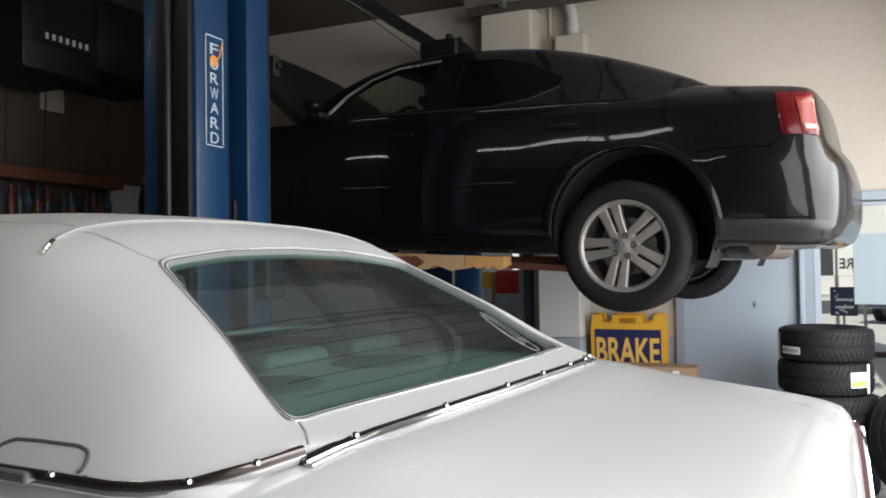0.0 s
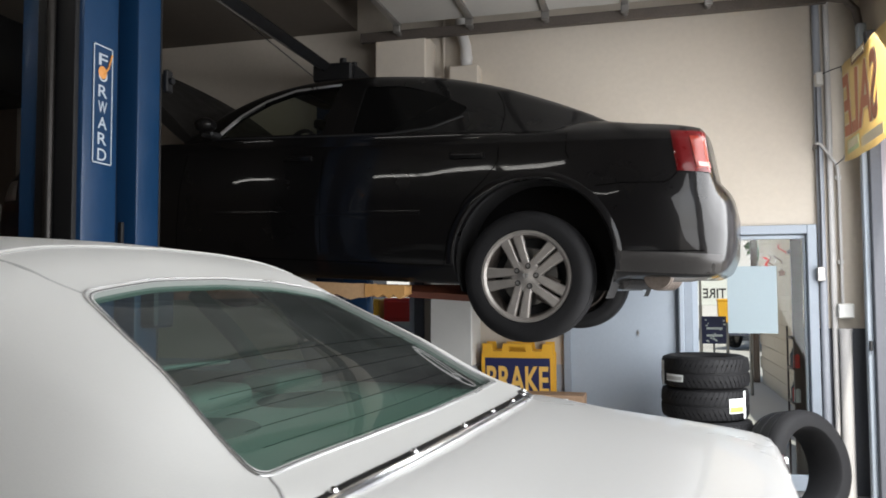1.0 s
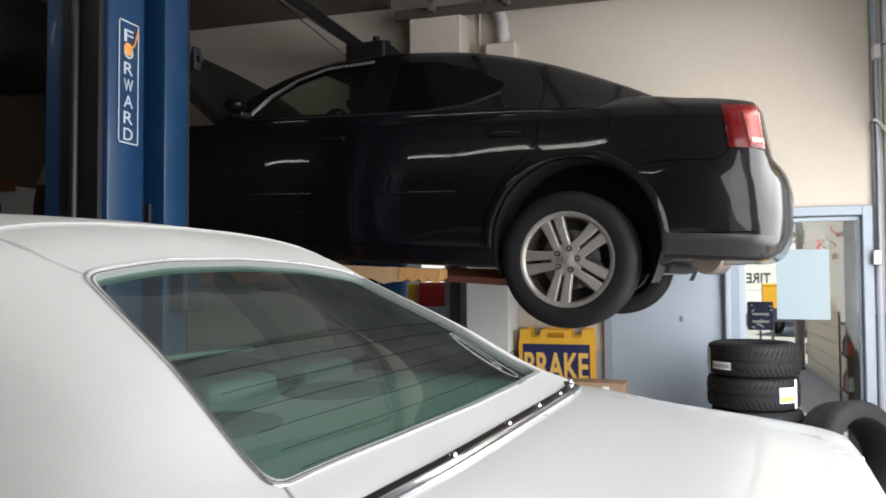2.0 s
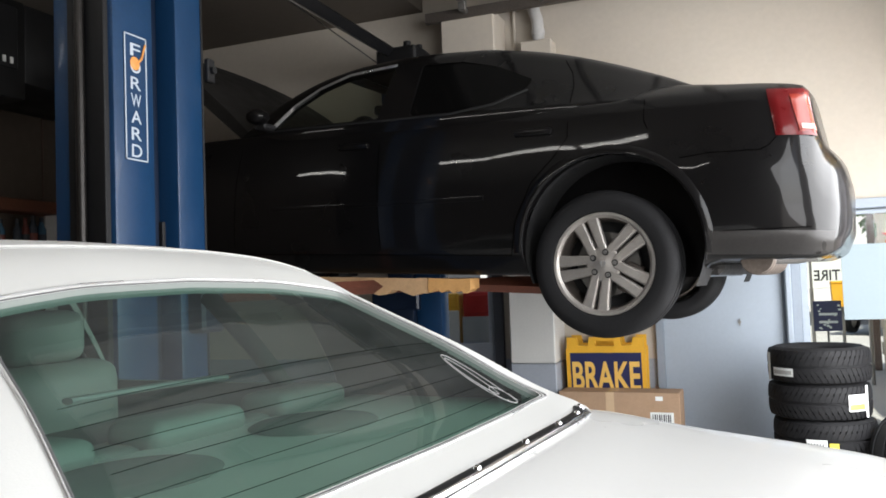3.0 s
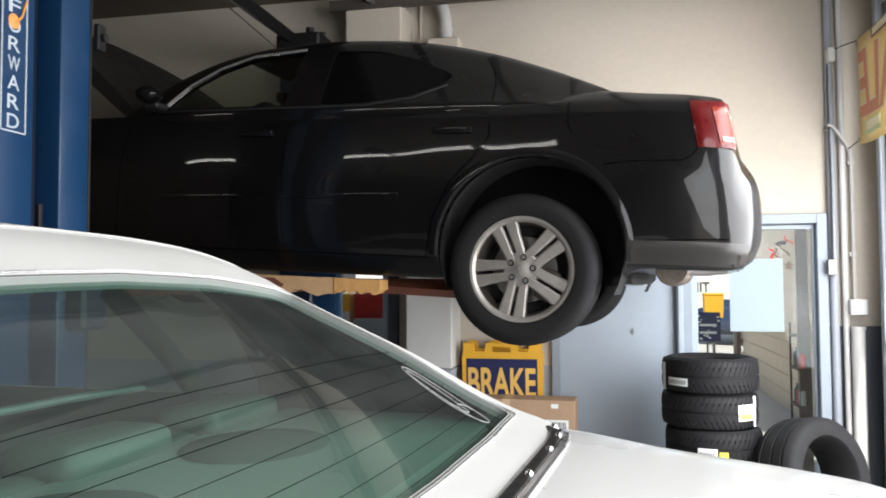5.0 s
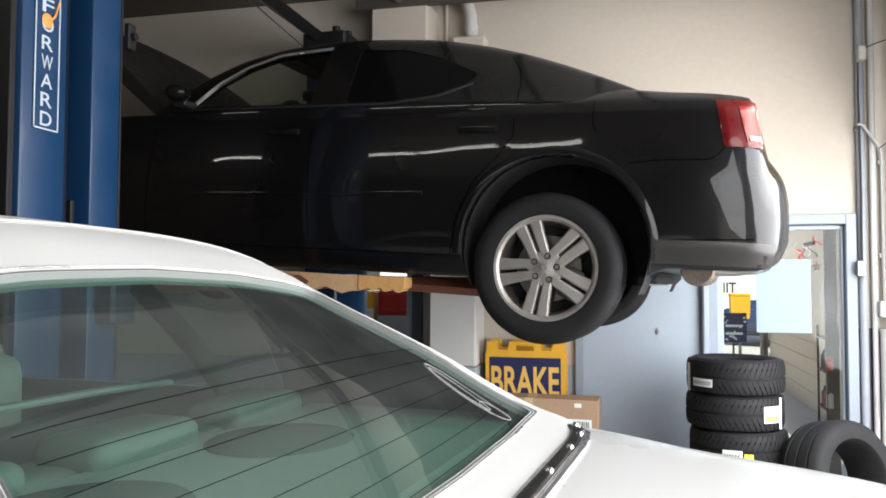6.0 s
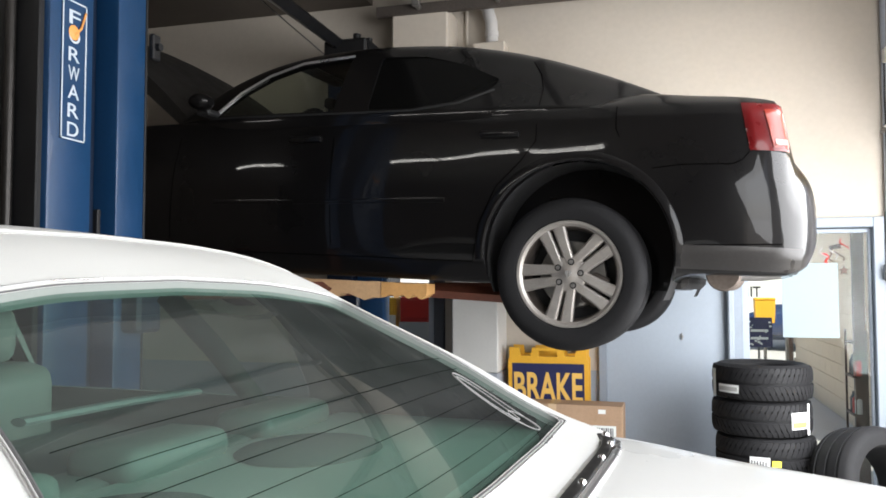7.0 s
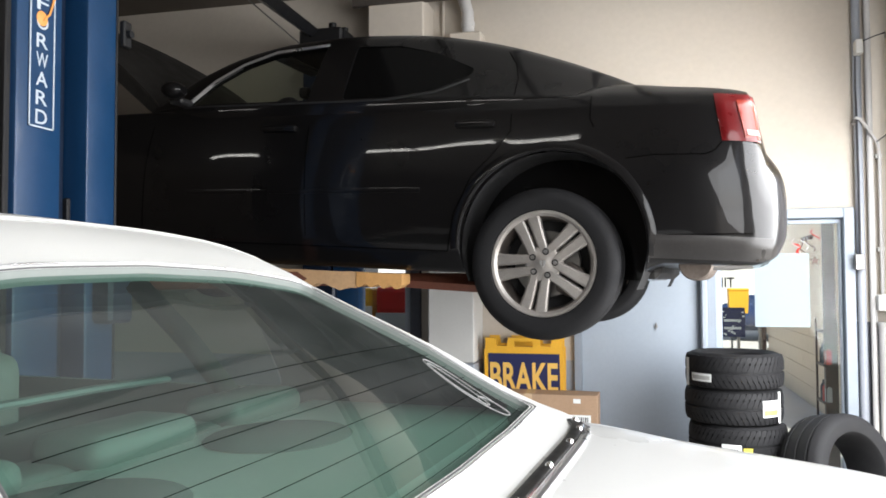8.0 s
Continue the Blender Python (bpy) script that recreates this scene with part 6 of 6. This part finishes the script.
def outside_rack():
    d = thing("wire_rack", "dark rack with small goods outside the glass door", "rack")
    bm = bm_new()
    box(bm, 0.375, 0.455, 7.15, 7.20, -0.03, 2.5, 0.004)
    for x, y in ((0.45, 7.15), (0.36, 7.4), (0.45, 7.4)):
        box(bm, x, x + 0.014, y, y + 0.014, -0.03, 1.25)
    part("frame", bm, M_BROWNFRAME, d)
    for z in (0.35, 0.62, 0.90, 1.15):
        bm = bm_new()
        box(bm, 0.36, 0.465, 7.15, 7.42, z, z + 0.015)
        part("tray", bm, M_BROWNFRAME, d)
    rnd = random.Random(3)
    for z in (0.365, 0.635, 0.915):
        for k in range(3):
            bm = bm_new()
            y = 7.17 + 0.08 * k
            lathe(bm, [(0, 0), (0.028, 0), (0.028, 0.10), (0.012, 0.13), (0.012, 0.15), (0, 0.15)], 12, "z")
            bmesh.ops.translate(bm, verts=bm.verts, vec=(0.40, y, z))
            solo("bottle", bm, (M_WHITEBOX, M_REDBOX, M_BOTTLE)[rnd.randrange(3)], "small bottle standing on the rack", "bottle", group="rack bottles")


def block_wall():
    w = thing("block_building", "cream painted block side wall of the next building", "building", kind="structure")
    bm = bm_new()
    box(bm, 1.125, 1.45, 7.0, 14.9, -0.03, 4.2)
    part("wall", bm, M_BLOCK, w)
    for r in range(14):
        for c in range(19):
            y = 7.02 + c * 0.41 + (0.2 if r % 2 else 0)
            bm = bm_new()
            part("block", box(bm, 1.112, 1.127, y + 0.006, y + 0.404, r * 0.21 + 0.006, r * 0.21 + 0.204, 0.003), M_BLOCK, w)
    bm = bm_new()
    box(bm, 0.98, 1.08, 14.80, 14.90, -0.03, 2.9, 0.01)
    box(bm, -1.2, -1.1, 14.80, 14.90, -0.03, 2.9, 0.01)
    box(bm, -1.1, 0.98, 14.80, 14.90, 2.78, 2.9, 0.01)
    box(bm, -1.1, 0.98, 14.80, 14.90, -0.03, 0.06, 0.01)
    part("gate_frame", bm, M_BROWNFRAME, w, "brown frame of the open passage")
    for z, h in ((2.28, 0.30), (2.05, 0.05)):
        bm = bm_new()
        box(bm, 1.075, 1.115, 11.2, 11.75, z, z + h, 0.006)
        part("wall_sign", bm, M_REDBOX if h > 0.1 else M_BROWNFRAME, w, "small red sign on the block wall" if h > 0.1 else "dark bracket")


def parked_car(name, label, paint, m):
    c = thing(name, label, "car", m)
    prof = [(-2.2, 0.35), (-2.25, 0.7), (-2.1, 0.92), (-1.3, 1.0), (-0.75, 1.42), (0.7, 1.45), (1.35, 1.02), (2.1, 0.92), (2.25, 0.65), (2.2, 0.35)]
    bm = bm_new()
    rings = []
    for y, k in ((-0.88, 0.96), (-0.8, 1.0), (0.8, 1.0), (0.88, 0.96)):
        rings.append([(x * k, y * (1 if z < 1.1 else 0.82), 0.35 + (z - 0.35) * k) for x, z in rounded(prof, 0.15, 3)])
    loft(bm, rings)
    part("body", bm, paint, c)
    for s in (-1, 1):
        for a, b in ((-1.05, -0.12), (-0.02, 0.98)):
            bm = bm_new()
            y = s * 0.86
            loft(bm, [[(a - 0.08, y * 1.0, 1.02), (b + 0.12, y * 1.0, 1.02), (b - 0.12, y * 0.90, 1.36), (a + 0.2, y * 0.90, 1.36)], [(a - 0.08, y * 1.012, 1.02), (b + 0.12, y * 1.012, 1.02), (b - 0.12, y * 0.915, 1.36), (a + 0.2, y * 0.915, 1.36)]])
            part("window", bm, M_INK, c)
        for x in (-1.4, 1.4):
            w = part("wheel", tyre_bm(0.33, 0.2, 0.2, False, 32), M_TYRE, c)
            w.matrix_basis = pose(x, s * 0.80, 0.33, 0, 0, 0 if s < 0 else 180)
            bm = bm_new()
            lathe(bm, [(0, -0.09), (0.2, -0.085), (0.2, 0.05), (0, 0.05)], 24, "y")
            part("rim", bm, M_ALLOY, w)


def yard():
    bm = bm_new()
    box(bm, -60, 80, 27, 36, -0.031, -0.02)
    structure("road", bm, M_ROAD, "grey asphalt street beyond the yard", "road")
    parked_car("parked_car", "dark blue parked car across the yard", M_NAVY, pose(2.9, 24.0, 0, 0, 0, 60))
    parked_car("parked_car", "white parked car in the sunny yard", M_WHITECAR, pose(-5.6, 12.5, 0, 0, 0, 15))
    b = thing("far_building", "long pale building across the street", "building", pose(2, 44, 0))
    bm = bm_new()
    box(bm, -30, 30, 0, 8, -0.03, 5.2)
    part("wall", bm, M_WHITEFACADE, b)
    bm = bm_new()
    box(bm, -30.3, 30.3, -0.4, 8.3, 5.2, 5.6, 0.05)
    part("roof", bm, M_BROWNFRAME, b)
    for k in range(14):
        bm = bm_new()
        x = -28 + 4.2 * k
        box(bm, x, x + 2.2, -0.05, 0.05, 0.9, 2.6, 0.02)
        part("window", bm, M_INK, b)
    s = thing("tyre_shop_sign", "white sign board on posts, lettered for the far side", "sign", pose(0.37, 13.0, -0.03))
    for x in (-0.36, 0.36):
        bm = bm_new()
        cyl(bm, (x, 0, 0), (x, 0, 1.9), 0.025, n=12)
        part("post", bm, M_STEEL, s)
    bm = bm_new()
    box(bm, -0.40, 0.40, -0.015, 0.015, 1.36, 1.82, 0.006)
    part("board", bm, M_LABEL, s)
    t, w, h = text_mesh("TIRE", 1.0, 0.002, 0.02)
    for q in t.verts:
        q.co = (0.02 - q.co.x / w * 0.34, -0.018 + q.co.y * 0.5, 1.47 + q.co.z / h * 0.15)
    part("lettering", t, M_INK, s, "dark mirrored capital letters")
    s = thing("yellow_bin", "yellow plastic bin on a thin stand outside", "bin", pose(0.25, 11.4, -0.03))
    bm = bm_new()
    loft(bm, [[(-a, -0.10, z), (a, -0.10, z), (a, 0.10, z), (-a, 0.10, z)] for a, z in ((0.105, 1.16), (0.115, 1.28), (0.12, 1.44))])
    part("bin", bm, M_SIGNYEL, s)
    bm = bm_new()
    box(bm, -0.125, 0.125, -0.105, 0.105, 1.44, 1.475, 0.01)
    part("lid", bm, M_SIGNYEL, s)
    bm = bm_new()
    cyl(bm, (0, 0, 0), (0, 0, 1.16), 0.02, n=10)
    box(bm, -0.16, 0.16, -0.16, 0.16, 0, 0.02, 0.005)
    part("stand", bm, M_STEEL, s)
    s = thing("poster_stand", "navy poster with white specks on a thin floor stand", "poster", pose(-0.15, 8.4, -0.03))
    bm = bm_new()
    box(bm, -0.115, 0.115, -0.006, 0.006, 1.06, 1.33, 0.003)
    board = part("board", bm, M_SIGNBLUE, s)
    rnd = random.Random(21)
    for k in range(16):
        bm = bm_new()
        x, z, r = rnd.uniform(-0.10, 0.10), rnd.uniform(1.08, 1.31), rnd.uniform(0.005, 0.012)
        box(bm, x - r, x + r, -0.009, -0.006, z - r * 0.7, z + r * 0.7, 0.001)
        part("speck", bm, M_LABEL, board)
    for z in (1.20, 1.13):
        bm = bm_new()
        box(bm, -0.07, 0.08, -0.009, -0.006, z, z + 0.022, 0.001)
        part("print_bar", bm, M_LABEL, board)
    bm = bm_new()
    cyl(bm, (0, 0.012, 0.0), (0, 0.012, 1.2), 0.010, n=10)
    box(bm, -0.14, 0.14, -0.12, 0.14, 0, 0.015, 0.004)
    part("stand", bm, M_STEEL, s)
    # red and yellow crates seen through the half-glazed door
    for x, y, w, h, z, mt, lab in ((-3.11, 7.7, 0.36, 0.20, 1.33, M_REDBOX, "red metal cabinet outside the half-glazed door"), (-3.43, 7.7, 0.20, 0.13, 1.39, M_SIGNYEL, "yellow metal cabinet outside the half-glazed door")):
        c = thing("tool_cabinet", lab, "cabinet", pose(x, y, -0.03))
        bm = bm_new()
        box(bm, -w / 2, w / 2, -0.2, 0.2, 0, z + h, 0.015)
        part("case", bm, mt, c)
        bm = bm_new()
        box(bm, -w / 2 + 0.03, w / 2 - 0.03, -0.212, -0.2, z, z + h - 0.03, 0.006)
        part("door", bm, mt, c)
        bm = bm_new()
        box(bm, -w / 2 - 0.004, w / 2 + 0.004, -0.216, -0.2, 0.02, z - 0.03, 0.006)
        part("drawer", bm, M_WHITEBOX if mt is M_SIGNYEL else M_SEAMGREY, c)
    # pale building facing the roll-up doors
    b = thing("opposite_building", "pale sunlit building facing the roll-up doors", "building", pose(10.5, 4, 0))
    bm = bm_new()
    box(bm, 0, 6, -14, 14, -0.03, 6.0)
    part("wall", bm, M_WHITEFACADE, b)
    for k in range(5):
        bm = bm_new()
        y = -10 + 5.0 * k
        box(bm, -0.04, 0.05, y, y + 1.4, 1.0, 2.4, 0.02)
        part("window", bm, M_WHITEBOX, b)


def tree(x, y, h, seed):
    rnd = random.Random(seed)
    t = thing("street_tree", "leafy green tree beside the street", "tree", pose(x, y, -0.03))
    bm = bm_new()
    tube(bm, [(0, 0, 0), (0.05, 0.02, h * 0.3), (-0.04, 0.05, h * 0.55), (0.02, 0, h * 0.8)], 0.16, 10)
    for k in range(6):
        a = k * 1.05 + rnd.random()
        tube(bm, [(0, 0, h * (0.35 + 0.06 * k)), (0.5 * math.cos(a), 0.5 * math.sin(a), h * (0.45 + 0.06 * k)), (1.2 * math.cos(a), 1.2 * math.sin(a), h * (0.55 + 0.05 * k))], 0.05, 6)
    part("trunk", bm, M_BARK, t)
    pts, faces = [], []
    for k in range(2600):
        a, u, r = rnd.random() * 6.283, rnd.random(), rnd.random() ** 0.4
        cz = h * (0.42 + 0.58 * u)
        rad = (1.9 * math.sin(math.pi * (0.12 + 0.82 * u)) + 0.35 * math.sin(5 * a + 9 * u)) * r
        c = Vector((rad * math.cos(a), rad * math.sin(a), cz))
        d1 = Vector((rnd.gauss(0, 1), rnd.gauss(0, 1), rnd.gauss(0, 1))).normalized() * 0.14
        d2 = Vector((rnd.gauss(0, 1), rnd.gauss(0, 1), rnd.gauss(0, 1))).normalized() * 0.07
        i = len(pts)
        pts += [c - d1, c + d2, c + d1, c - d2]
        faces.append((i, i + 1, i + 2, i + 3))
    me = bpy.data.meshes.new("crown")
    me.from_pydata(pts, [], faces)
    me.materials.append(M_FOLIAGE)
    cr = new("crown", me)
    cr.parent = t


two_post_lift()
cardboard_pads()
tyre_stack()
leaning_tyres()
brake_sign()
parts_carton()
side_wall_things()
lamps()
outside_rack()
yard()
tree(3.4, 24.5, 5.5, 5)
tree(0.2, 38.0, 7.0, 8)
tree(-6.5, 25.0, 6.0, 9)
block_wall()
